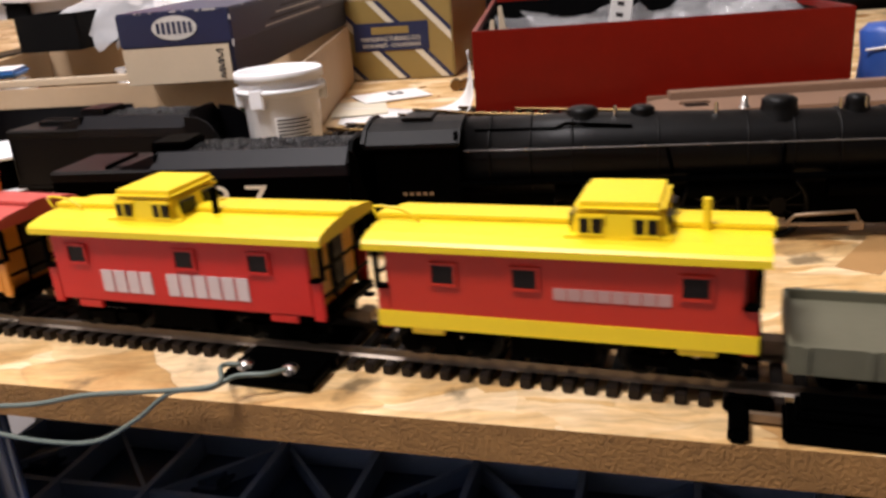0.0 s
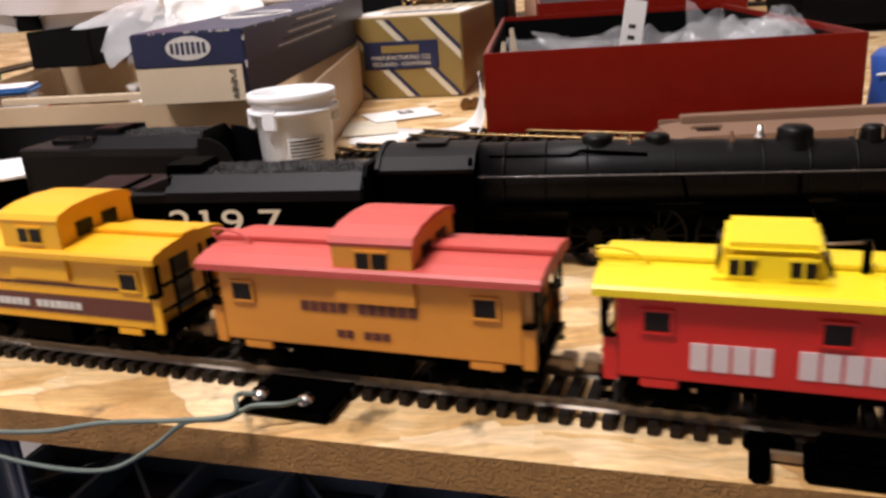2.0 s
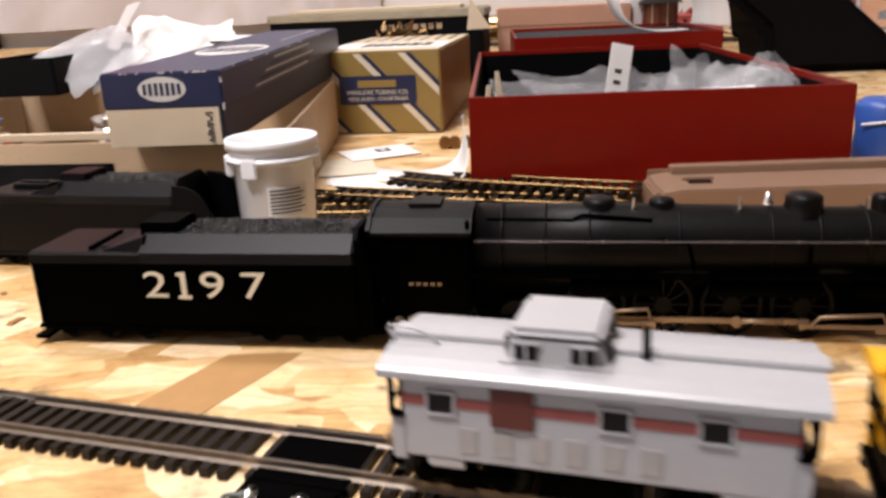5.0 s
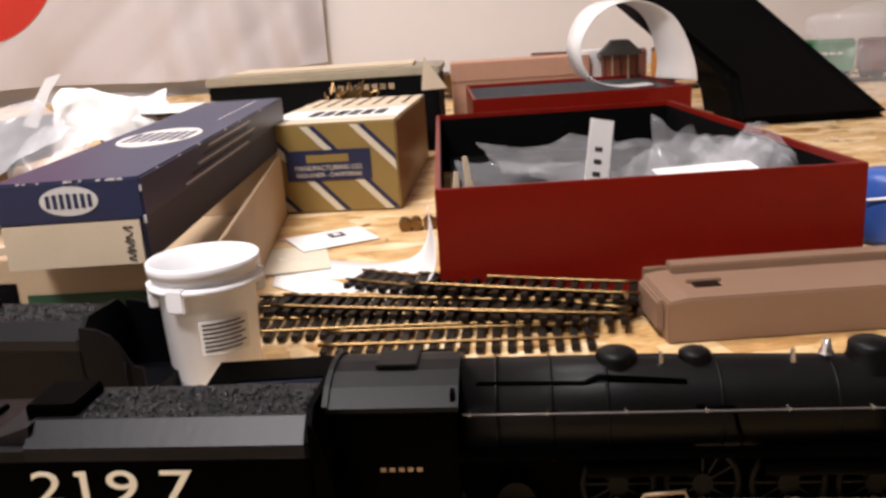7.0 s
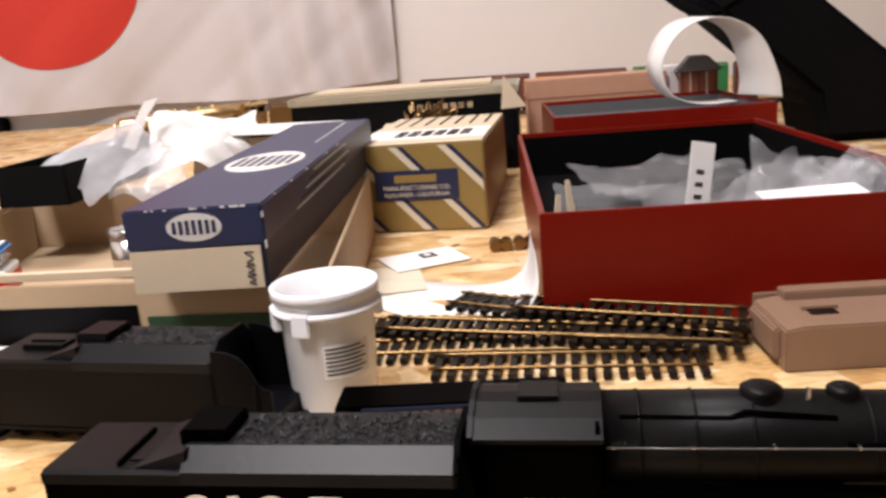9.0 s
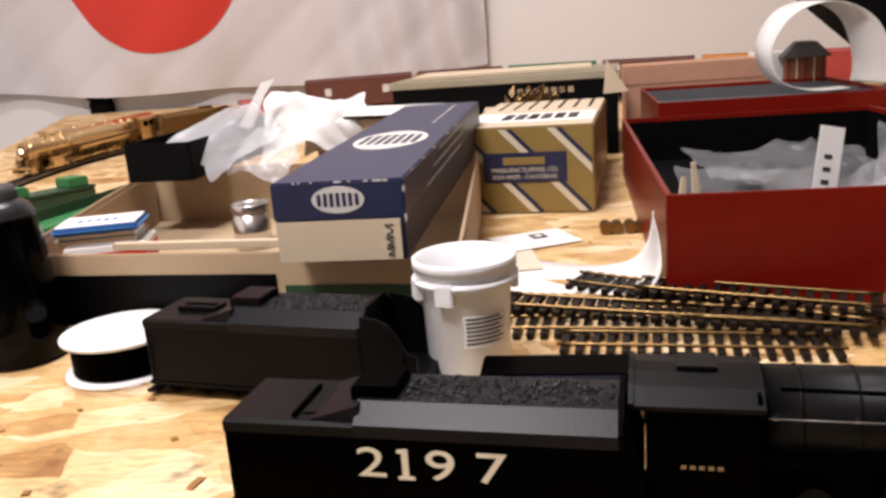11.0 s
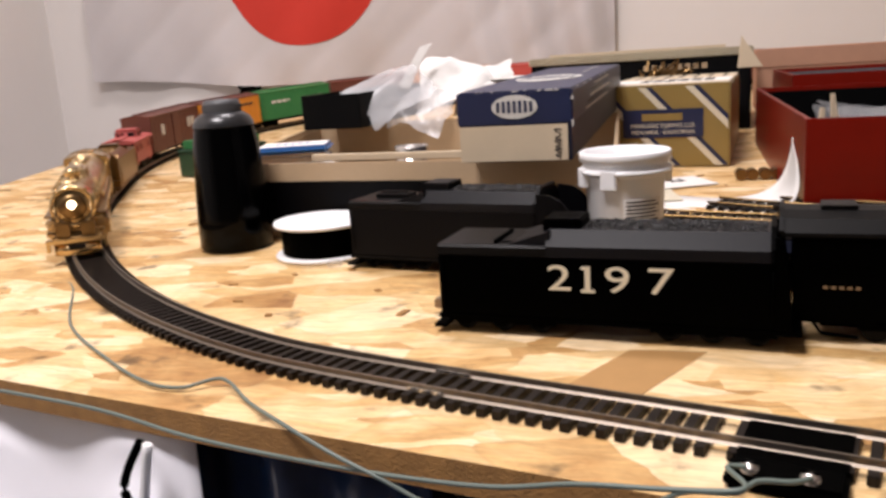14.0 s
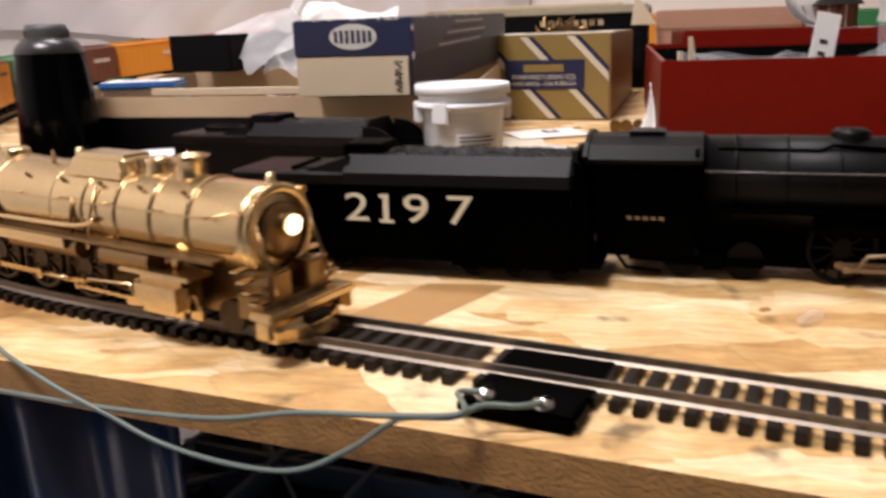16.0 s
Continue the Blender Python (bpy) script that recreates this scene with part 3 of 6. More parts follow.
def driver(parent, x, y, r, metal, rod):
    """A spoked driving wheel facing outwards."""
    sy = 1 if y > 0 else -1
    w = part("driving_wheel", cyl(r, r, 0.0016, pose(x, y + 0.0008, 0.0056 + r, 90), 28, caps=False), metal, parent)
    sp = bmesh.new()
    for k in range(12):
        a = 2 * math.pi * k / 12
        q = pose(x, y, 0.0056 + r) @ pose(0, 0, 0, 0, math.degrees(a), 0)
        g = bmesh.ops.create_cube(sp, size=1.0)["verts"]
        for v in g:
            v.co = q @ Vector((v.co.x * 0.0007, v.co.y * 0.001, (v.co.z + 0.5) * r))
    cyl(r * 0.28, r * 0.28, 0.002, pose(x, y + 0.001, 0.0056 + r, 90), 14, sp)
    lathe([(r * 0.86, 0), (r, 0), (r, 0.0016), (r * 0.86, 0.0016), (r * 0.86, 0)], 28, sp, pose(x, y + 0.0008, 0.0056 + r, 90))
    part("spoke", sp, metal, w)
    part("crank_pin", cyl(0.0011, 0.0011, 0.0024, pose(x, y + (0.0024 if sy > 0 else 0), 0.0056 + r * 0.55, 90), 10), rod, w)


def steam_engine(name, label, shell, top, running, rod, light=None, length=0.245, rail_m=STEEL, wheel=None, plain=True):
    """A 4-8-4 steam engine that points along +x; its cab's rear end is at x 0."""
    e = thing(name, Matrix(), label, "model locomotive")
    L = length
    zc, rb = 0.0335, 0.0125 if plain else 0.0134
    wm = wheel or running
    # boiler: a long lathe along x with bands
    prof = [(0.0005, 0.030), (rb + 0.0012, 0.0301), (rb + 0.0012, 0.085), (rb + 0.0006, 0.115), (rb - 0.0003, 0.155), (rb - 0.0007, L - 0.016), (rb - 0.0012, L - 0.0135), (rb - 0.004, L - 0.0125), (0.0004, L - 0.012)]
    bm = lathe(prof, 36, None, pose(0, 0, zc) @ pose(0, 0, 0, 0, 90, 0))
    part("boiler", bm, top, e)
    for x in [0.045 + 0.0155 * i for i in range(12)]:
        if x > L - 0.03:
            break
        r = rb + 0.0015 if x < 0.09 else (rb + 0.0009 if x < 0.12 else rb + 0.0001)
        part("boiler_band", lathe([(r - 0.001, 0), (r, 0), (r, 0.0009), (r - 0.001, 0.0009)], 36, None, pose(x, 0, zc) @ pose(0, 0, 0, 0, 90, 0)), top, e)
    # cab
    cw = 0.0165
    part("cab_side", box(0.002, 0.034, -cw, -cw + 0.0012, 0.014, 0.0415, 0.0002), shell, e)
    part("cab_side", box(0.002, 0.034, cw - 0.0012, cw, 0.014, 0.0415, 0.0002), shell, e)
    part("cab_front", box(0.033, 0.0342, -cw, cw, 0.014, 0.045), shell, e)
    ro = [(-cw - 0.0012, 0.0405), (-cw - 0.0012, 0.0418), (-0.0125, 0.0455), (-0.006, 0.0474), (0, 0.0480), (0.006, 0.0474), (0.0125, 0.0455), (cw + 0.0012, 0.0418), (cw + 0.0012, 0.0405), (0.012, 0.0443), (0, 0.0468), (-0.012, 0.0443)]
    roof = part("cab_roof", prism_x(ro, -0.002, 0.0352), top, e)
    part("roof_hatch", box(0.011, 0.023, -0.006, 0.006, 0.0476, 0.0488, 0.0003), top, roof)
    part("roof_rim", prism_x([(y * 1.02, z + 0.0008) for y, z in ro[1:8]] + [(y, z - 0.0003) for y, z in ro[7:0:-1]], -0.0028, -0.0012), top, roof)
    for sy in (-1, 1):
        for x in (0.010, 0.022):
            part("cab_window", box(x - 0.0045, x + 0.0045, sy * cw - 0.0003, sy * cw + 0.0003, 0.031, 0.0385), BLACK, e)
        part("running_board", box(0.034, L - 0.02, sy * 0.0150 - 0.0025, sy * 0.0150 + 0.0025, 0.0268, 0.0277), running, e)
        pts = [(0.036, sy * 0.0152, 0.0385)] + [(0.036 + i * 0.02, sy * 0.0150, 0.0383) for i in range(1, 9)] + [(L - 0.025, sy * 0.0145, 0.0385), (L - 0.014, sy * 0.0115, 0.0405)]
        part("handrail", tube(pts, 0.00024, 5), GREY_WIRE if rail_m is STEEL else rail_m, e)
        for i in range(9):
            st = cyl(0.0005, 0.0004, 0.0022, pose(0.038 + i * 0.0215, sy * 0.0150, 0.0383) @ pose(0, 0, 0, 90 * sy, 0, 0), 6)
            part("stanchion", st, rail_m, e)
        for x, lx in ((0.070, 0.030), (0.118, 0.036), (0.165, 0.022)):
            part("air_tank", cyl(0.0033, 0.0033, lx, pose(x, sy * 0.0135, 0.0235) @ pose(0, 0, 0, 0, 90, 0), 16), running, e)
    # domes, stack, details on top
    def dome(nm, x, r, h, m=top):
        part(nm, lathe([(r * 1.25, -0.002), (r * 1.05, 0.0008), (r, 0.002), (r, h * 0.75), (r * 0.75, h * 0.95), (0.0003, h)], 22, None, pose(x, 0, zc + rb - 0.0005)), m, e)
    dome("sand_dome", 0.080, 0.0058, 0.0040)
    dome("turret", 0.102, 0.0045, 0.0036)
    if plain:
        dome("steam_dome", 0.150, 0.0062, 0.0050)
    else:
        bm = box(0.140, 0.170, -0.0085, 0.0085, zc + rb - 0.004, zc + rb + 0.0042)
        for v in bm.verts:
            if v.co.z > zc + rb:
                v.co.x = 0.155 + (v.co.x - 0.155) * 0.84
                v.co.y *= 0.72
        bmesh.ops.bevel(bm, geom=bm.edges[:], offset=0.0016, segments=3, affect="EDGES")
        part("sand_box", bm, shell, e)
        for i in range(9):
            part("grab_iron", cyl(0.0007, 0.0005, 0.0016, pose(0.050 + 0.0185 * i, -rb * 0.72, zc + rb * 0.70, 45), 8), BRASS_DARK, e)
        for sy in (-1, 1):
            part("valance", box(0.060, 0.150, sy * 0.0172 - 0.0005, sy * 0.0172 + 0.0005, 0.0236, 0.0272, 0.0003), shell, e)
            part("feed_pipe", tube(smooth_line([(0.05, sy * 0.0150, 0.0302), (0.10, sy * 0.0152, 0.0300), (0.150, sy * 0.0150, 0.0304), (0.162, sy * 0.0140, 0.0330)], 5), 0.0009, 7), shell, e)
            part("sand_pipe", tube([(0.160, sy * 0.0110, zc + 0.009), (0.160, sy * 0.0142, zc + 0.001), (0.158, sy * 0.0150, 0.024)], 0.0005, 6), shell, e)
        part("smokebox_ring", lathe([(rb - 0.0030, 0.0), (rb - 0.0006, 0.0), (rb - 0.0004, 0.0012), (rb - 0.0018, 0.0020), (rb - 0.0030, 0.0012)], 36, None, pose(L - 0.0130, 0, zc) @ pose(0, 0, 0, 0, 90, 0)), shell, e)
    dome("check_valve", 0.176, 0.0040, 0.0046)
    part("chimney", lathe([(0.006, -0.002), (0.0048, 0.001), (0.0046, 0.0055), (0.0056, 0.007), (0.0050, 0.0072), (0.004, 0.004), (0.0001, 0.004)], 22, None, pose(L - 0.045, 0, zc + rb - 0.002)), shell, e)
    part("bell", lathe([(0.0001, 0.0038), (0.001, 0.0036), (0.0015, 0.001), (0.0022, 0)], 14, None, pose(0.138, 0, zc + rb + 0.001)), rail_m, e)
    for x in (0.092, 0.128, 0.17, 0.178):
        part("valve", cyl(0.0009, 0.0006, 0.0035, pose(x, -0.003, zc + rb), 8), rail_m, e)
    for pts in ([(0.04, -0.0085, zc + 0.0105), (0.07, -0.009, zc + 0.0103), (0.074, -0.009, zc + 0.012), (0.098, -0.009, zc + 0.0102)],
                [(0.10, -0.0125, zc + 0.005), (0.11, -0.0128, zc + 0.0045), (0.112, -0.0146, zc - 0.003), (0.112, -0.0146, zc - 0.008)],
                [(0.15, -0.0125, zc + 0.005), (0.15, -0.0142, zc - 0.002), (0.15, -0.0142, zc - 0.008)]):
        part("pipe", tube(pts, 0.0007, 6), running, e)
    # smokebox front, headlight, pilot
    fx = L - 0.012
    part("smokebox_door", lathe([(0.0078, 0), (0.0078, 0.0008), (0.006, 0.0018), (0.0001, 0.0022)], 26, None, pose(fx, 0, zc) @ pose(0, 0, 0, 0, 90, 0)), running, e)
    hl = part("headlight", cyl(0.0030, 0.0034, 0.005, pose(fx, 0, zc + 0.002) @ pose(0, 0, 0, 0, 90, 0), 18), shell, e)
    part("lens", cyl(0.0026, 0.0026, 0.0006, pose(fx + 0.0049, 0, zc + 0.002) @ pose(0, 0, 0, 0, 90, 0), 18), light or WHITE, hl)
    pil = bmesh.new()
    reach = 0.0 if plain else 0.007
    prism([(fx - 0.004, 0.0185), (fx + 0.012 - reach, 0.0165), (fx + 0.014 - reach, 0.0120), (fx - 0.004, 0.012)], -0.0135, 0.0135, pil)
    part("pilot_beam", pil, running, e)
    if plain:
        pilot = part("pilot", box(fx + 0.013, fx + 0.0185, -0.013, 0.013, 0.0064, 0.0074, 0.0003), running, e)
    else:
        pb = bmesh.new()
        n = 12
        ends = []
        for i in range(n + 1):
            y = -0.0128 + 0.0256 * i / n
            bow = 0.0050 * (1 - (y / 0.0128) ** 2)
            ends.append([pb.verts.new(q) for q in ((fx + 0.005, y, 0.0062), (fx + 0.0085 + bow, y, 0.0062), (fx + 0.0075 + bow * 0.6, y, 0.0128), (fx + 0.005, y, 0.0128))])
        for a, b in zip(ends, ends[1:]):
            for k in range(4):
                pb.faces.new((a[k], a[(k + 1) % 4], b[(k + 1) % 4], b[k])).smooth = True
        pb.faces.new(ends[0])
        pb.faces.new(ends[-1][::-1])
        bmesh.ops.recalc_face_normals(pb, faces=pb.faces[:])
        pilot = part("pilot", pb, shell, e)
        part("coupler_pocket", box(fx + 0.0085, fx + 0.0128, -0.0048, 0.0048, 0.0098, 0.0124, 0.0005), WINDOW_DARK, pilot)
        part("buffer_beam", box(fx + 0.0030, fx + 0.0112, -0.0172, 0.0172, 0.0134, 0.0158, 0.0006), shell, e)
        for sy in (-1, 1):
            part("corner_step", box(fx + 0.0050, fx + 0.0100, sy * 0.0160 - 0.0010, sy * 0.0160 + 0.0010, 0.0085, 0.0134, 0.0004), shell, e)
            lad = bmesh.new()
            for i in range(4):
                box(fx - 0.003 + 0.0020 * i, fx - 0.0005 + 0.0020 * i, sy * 0.0140 - 0.0024, sy * 0.0140 + 0.0024, 0.0252 - 0.0026 * i, 0.0258 - 0.0026 * i, bm=lad)
            part("front_ladder", lad, shell, e)
            part("class_lamp", cyl(0.0011, 0.0011, 0.0030, pose(fx - 0.001, sy * 0.0085, zc + 0.0098) @ pose(0, 0, 0, 0, 90, 0), 10), shell, e)
        part("bell", lathe([(0.0001, 0.0034), (0.001, 0.0032), (0.0014, 0.001), (0.0021, 0)], 14, None, pose(fx - 0.002, 0, zc + rb - 0.001)), shell, e)
    for i in range(11 if plain else 0):
        y = -0.0125 + 0.0025 * i
        d = 0.006 * (1 - abs(y) / 0.016)
        part("pilot_bar", tube([(fx + 0.0135, y, 0.0125), (fx + 0.0145 + d, y * 1.02, 0.0072)], 0.0006, 5), running, pilot)
    st = bmesh.new()
    for sy in (-1, 1):
        box(fx + 0.001, fx + 0.006, sy * 0.0145 - 0.0015, sy * 0.0145 + 0.0015, 0.0188, 0.0196, bm=st)
        tube([(fx + 0.001, sy * 0.010, zc + 0.004), (fx + 0.008, sy * 0.0105, 0.019)], 0.0005, 5, st)
        box(fx - 0.001, fx + 0.006, sy * 0.0070 - 0.004, sy * 0.0070 + 0.004, 0.0165, 0.0245, 0.0006, st)
    part("air_pump", st, running, e)
    # frame, cylinders, drivers, rods
    part("frame", box(0.012, fx - 0.002, -0.0055, 0.0055, 0.0085, 0.0225), running, e)
    r = 0.0107
    for sy in (-1, 1):
        y = sy * 0.0100
        if not plain:
            part("cylinder", box(L - 0.055, L - 0.033, sy * 0.0138 - 0.0046, sy * 0.0138 + 0.0046, 0.0088, 0.0205, 0.0024), shell, e)
            part("cylinder_cap", box(L - 0.059, L - 0.029, sy * 0.0140 - 0.0048, sy * 0.0140 + 0.0048, 0.0207, 0.0220, 0.0005), shell, e)
            part("steam_pipe", tube([(L - 0.041, sy * 0.0125, 0.0218), (L - 0.039, sy * 0.0120, 0.0275)], 0.0018, 10), shell, e)
        else:
            part("cylinder", cyl(0.0058, 0.0058, 0.020, pose(L - 0.052, sy * 0.0140, 0.0165) @ pose(0, 0, 0, 0, 90, 0), 22), running, e)
        if plain:
            part("valve_chest", cyl(0.0036, 0.0036, 0.022, pose(L - 0.053, sy * 0.0140, 0.0238) @ pose(0, 0, 0, 0, 90, 0), 18), running, e)
        for i in range(4):
            driver(e, 0.079 + 0.0235 * i, y, r, wm, rod)
        yo = sy * 0.0122
        rd = box(0.077, 0.152, yo - 0.0005, yo + 0.0005, 0.0108, 0.0126, 0.0002)
        part("side_rod", rd, rod, e)
        mr = bmesh.new()
        tube([(0.1265, yo + sy * 0.001, 0.0117), (0.143, yo + sy * 0.001, 0.0122)], 0.0007, 6, mr)
        cyl(0.0018, 0.0018, 0.0012, pose(0.1275, yo + sy * 0.001 + 0.0006, 0.0117, 90), 12, mr)
        part("main_rod", mr, rod, e)
        # crosshead guide, links and hangers, each a bent bar with bolted ends
        for x0, x1, zt in ((0.079, 0.100, 0.0160), (0.148, 0.178, 0.0150), (0.190, 0.206, 0.0155)):
            vg = bmesh.new()
            box(x0, x1, yo + sy * 0.002 - 0.0004, yo + sy * 0.002 + 0.0004, 0.0103, 0.0114, 0.0002, vg)
            tube([(x0 + 0.004, yo + sy * 0.002, 0.0112), (x0 + 0.007, yo + sy * 0.002, zt - 0.001), (x1 - 0.003, yo + sy * 0.002, zt), (x1 - 0.001, yo + sy * 0.002, 0.0105)], 0.0006, 6, vg)
            box(x1 - 0.005, x1, yo + sy * 0.002 - 0.0007, yo + sy * 0.002 + 0.0007, 0.0088, 0.0116, 0.0003, vg)
            for bx in (x0 + 0.001, x1 - 0.001):
                cyl(0.0010, 0.0010, 0.0012, pose(bx, yo + sy * 0.002 + 0.0006, 0.0109, 90), 10, vg)
            part("valve_gear", vg, rod, e)
        for x, rr in ((0.030, 0.0058), (0.050, 0.0058), (L - 0.045, 0.0048), (L - 0.022, 0.0048)):
            part("small_wheel", cyl(rr, rr, 0.002, pose(x, y + 0.001, 0.0056 + rr, 90), 20), wm, e)
        tf = bmesh.new()
        box(0.024, 0.056, sy * 0.0125 - 0.0008, sy * 0.0125 + 0.0008, 0.0098, 0.0118, bm=tf)
        box(0.037, 0.043, sy * 0.0125 - 0.0012, sy * 0.0125 + 0.0012, 0.0088, 0.0135, bm=tf)
        part("trailing_truck", tf, running, e)
        ap = bmesh.new()
        tube([(0.008, sy * 0.0155, 0.014), (0.012, sy * 0.0155, 0.009), (0.024, sy * 0.0155, 0.008)], 0.0006, 6, ap)
        box(0.003, 0.030, sy * 0.0150 - 0.001, sy * 0.0150 + 0.001, 0.0125, 0.0145, bm=ap)
        part("injector_pipe", ap, running, e)
    return e


def tender(name, label, body_m, top_m, plate_m, coal_m, length=0.132, truck_mats=(BLACK, GREYBLACK), high=0.0405, group="", hatch=True, nose=0.0075):
    """A coal tender; its front end is at x 0 and it runs back along -x."""
    t = thing(name, Matrix(), label, "model tender", group)
    w, L = 0.0170, length
    part("body", box(-L, -nose + 0.0005, -w, w, 0.0125, high - 0.0065, 0.0006), body_m, t)
    # bunker with sloping shoulders at the front, lower water deck at the rear
    k = -0.088 * L / 0.132
    sec = [(-w, high - 0.0070), (-w, high - 0.0035), (-w * 0.62, high + 0.0012), (w * 0.62, high + 0.0012), (w, high - 0.0035), (w, high - 0.0070)]
    part("bunker", prism_x(sec, k, -nose), plate_m, t)
    part("front_deck", box(-nose + 0.0003, -0.002, -w + 0.0012, w - 0.0012, 0.0125, 0.0185), body_m, t)
    bend = ((0.0, 0.0010), (0.30, 0.0004), (0.52, -0.0018), (0.66, -0.0052), (0.76, -0.0095), (0.86, -0.0122), (1.0, -0.0128))
    arc = [(-nose + f * (nose - 0.002), high + dz) for f, dz in bend] + [(-0.0020, 0.0127), (-nose, 0.0127)]
    for sy in (-1, 1):
        part("front_wing", prism(arc, sy * (w - 0.0006) - 0.0006, sy * (w - 0.0006) + 0.0006), body_m, t)
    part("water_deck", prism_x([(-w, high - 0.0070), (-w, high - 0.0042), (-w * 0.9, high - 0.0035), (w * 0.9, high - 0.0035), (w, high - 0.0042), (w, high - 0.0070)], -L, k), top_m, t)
    part("bunker_slope", prism([(k - 0.016, high - 0.0036), (k + 0.001, high - 0.0036), (k + 0.001, high + 0.0011)], -w * 0.86, w * 0.86), plate_m, t)
    part("cistern_box", box(k - 0.003, k + 0.012, -w * 0.5, w * 0.5, high - 0.002, high + 0.0042, 0.0006), body_m, t)
    if not hatch:
        part("deck_bar", box(-L + 0.0225, -L + 0.0240, -w * 0.80, w * 0.55, high - 0.0036, high - 0.0022, 0.0003), body_m, t)
        part("hatch_lid", box(-L + 0.0250, -L + 0.0400, -w * 0.62, w * 0.5, high - 0.0036, high - 0.0030, 0.0002), top_m, t)
    else:
        lid = part("water_hatch", box(-L + 0.010, -L + 0.030, -0.0045, 0.0045, high - 0.0035, high - 0.0015, 0.0004), top_m, t)
        part("hatch_handle", box(-L + 0.012, -L + 0.028, -0.0006, 0.0006, high - 0.0015, high - 0.0007), top_m, lid)
    rng = random.Random(5)
    cb = bmesh.new()
    for i in range(620):
        x, y = rng.uniform(k + 0.014, -nose - 0.003), rng.uniform(-0.0098, 0.0098)
        s = rng.uniform(0.0004, 0.0010)
        mm = pose(x, y, high + 0.0010 + rng.uniform(-0.0003, 0.0003) + 0.0004 * (1 - (y / 0.01) ** 2), rng.uniform(0, 90), rng.uniform(0, 90), 0)
        o = [cb.verts.new(mm @ (Vector(c) * s)) for c in ((1, 0, 0), (0, 1, 0), (-1, 0, 0), (0, -1, 0), (0.2, 0.1, 0.9), (0, 0.2, -0.9))]
        for a in range(4):
            cb.faces.new((o[a], o[(a + 1) % 4], o[4]))
            cb.faces.new((o[(a + 1) % 4], o[a], o[5]))
    tagged(part("coal_load", cb, coal_m, t), kind="stuff")
    part("front_sheet", prism_x([(-w, 0.02), (-w, high - 0.003), (-w * 0.6, high + 0.003), (w * 0.6, high + 0.003), (w, high - 0.003), (w, 0.02)], -nose - 0.0015, -nose + 0.0003), body_m, t)
    part("deck_sill", box(-L - 0.001, 0.002, -w - 0.0001, w + 0.0001, 0.0110, 0.0126, 0.0003), body_m, t)
    for sy in (-1, 1):
        for x in (-L + 0.002, -0.008):
            part("grab_rail", tube([(x, sy * (w + 0.0008), 0.015), (x, sy * (w + 0.0008), 0.031)], 0.0004, 5), body_m, t)
        rv = bmesh.new()
        for i in range(40):
            cyl(0.00025, 0.00025, 0.0002, pose(-L + 0.004 + i * (L - 0.012) / 39, sy * w, 0.0150) @ pose(0, 0, 0, 90 * sy, 0, 0), 6, rv)
        part("rivet", rv, body_m, t)
    part("rear_step", box(-L - 0.003, -L + 0.002, -w - 0.0005, w + 0.0005, 0.0075, 0.0088), body_m, t)
    rl = bmesh.new()
    for sy in (-1, 1):
        tube([(-L - 0.0012, sy * 0.012, 0.0125), (-L - 0.0012, sy * 0.012, high - 0.005)], 0.0004, 5, rl)
    part("rear_ladder", rl, body_m, t)
    for x in (-L + 0.024, -0.028):
        for sy in (-1, 1):
            fb = box(x - 0.022, x + 0.022, sy * 0.0128 - 0.0008, sy * 0.0128 + 0.0008, 0.0090, 0.0110)
            for dx in (-0.0155, 0, 0.0155):
                box(x + dx - 0.0025, x + dx + 0.0025, sy * 0.0128 - 0.0013, sy * 0.0128 + 0.0013, 0.0082, 0.0122, 0.0003, fb)
            part("truck_frame", fb, truck_mats[0], t)
            for dx in (-0.0155, 0, 0.0155):
                part("wheel", cyl(0.0052, 0.0052, 0.002, pose(x + dx, sy * 0.0096 + 0.001, 0.0108, 90), 18), truck_mats[1], t)
    coupler(t, -L, -1)
    return t


# still engine and tenders on the board
def still_engines():
    ang = -8.5
    m = pose(0.0245, 0.1085, rise(0.1085) - 0.0054, 0, 0, ang)
    e = steam_engine("steam_engine", "large black model steam engine with silver handrail and rods", BLACK, BLACK_LIT_TOP, BLACK, DULL, length=0.262, wheel=GREYBLACK)
    e.matrix_basis = pose(0.0265, 0.1225, rise(0.12) - 0.0063, 0, 0, ang) @ Matrix.Diagonal((1, 1, 1.12, 1))
    for i, (a, b) in enumerate(letter_spans(0.0120, 0.0250, 5, (), 0.6)):
        part("cab_lettering", box(a, b, -0.0168, -0.01645, 0.0238, 0.0248), DULL, e)
    t = tender("tender", "black model tender with pale road number, standing behind the engine", BLACK, BLACK_LIT_TOP, SLATE, COAL, hatch=False)
    t.matrix_basis = m @ pose(0.0035, 0.001, -0.0008) @ Matrix.Diagonal((1, 1, 1.16, 1))
    for digit, x in (("2", -0.0830), ("1", -0.0722), ("9", -0.0612), ("7", -0.0458)):
        words("road_number", digit, 0.0122, front(x, -0.0171, 0.0262), CREAM_PRINT, t, 1.7)
    for x, z, w in ((-0.0720, 0.0226, 0.0026), (-0.0736, 0.0302, 0.0010)):
        part("serif", box(x - w, x + w, -0.0173, -0.0170, z - 0.0005, z + 0.0005), CREAM_PRINT, t)
    t2 = tender("tender", "dark grey model tender without number, standing behind the other tender", GREYBLACK, BLACK_LIT_TOP, SLATE, COAL, nose=0.025, length=0.130, high=0.0415)
    t2.matrix_basis = pose(-0.046, 0.196, rise(0.2) - 0.0062, 0, 0, -13) @ Matrix.Diagonal((1, 1, 1.13, 1))


still_engines()


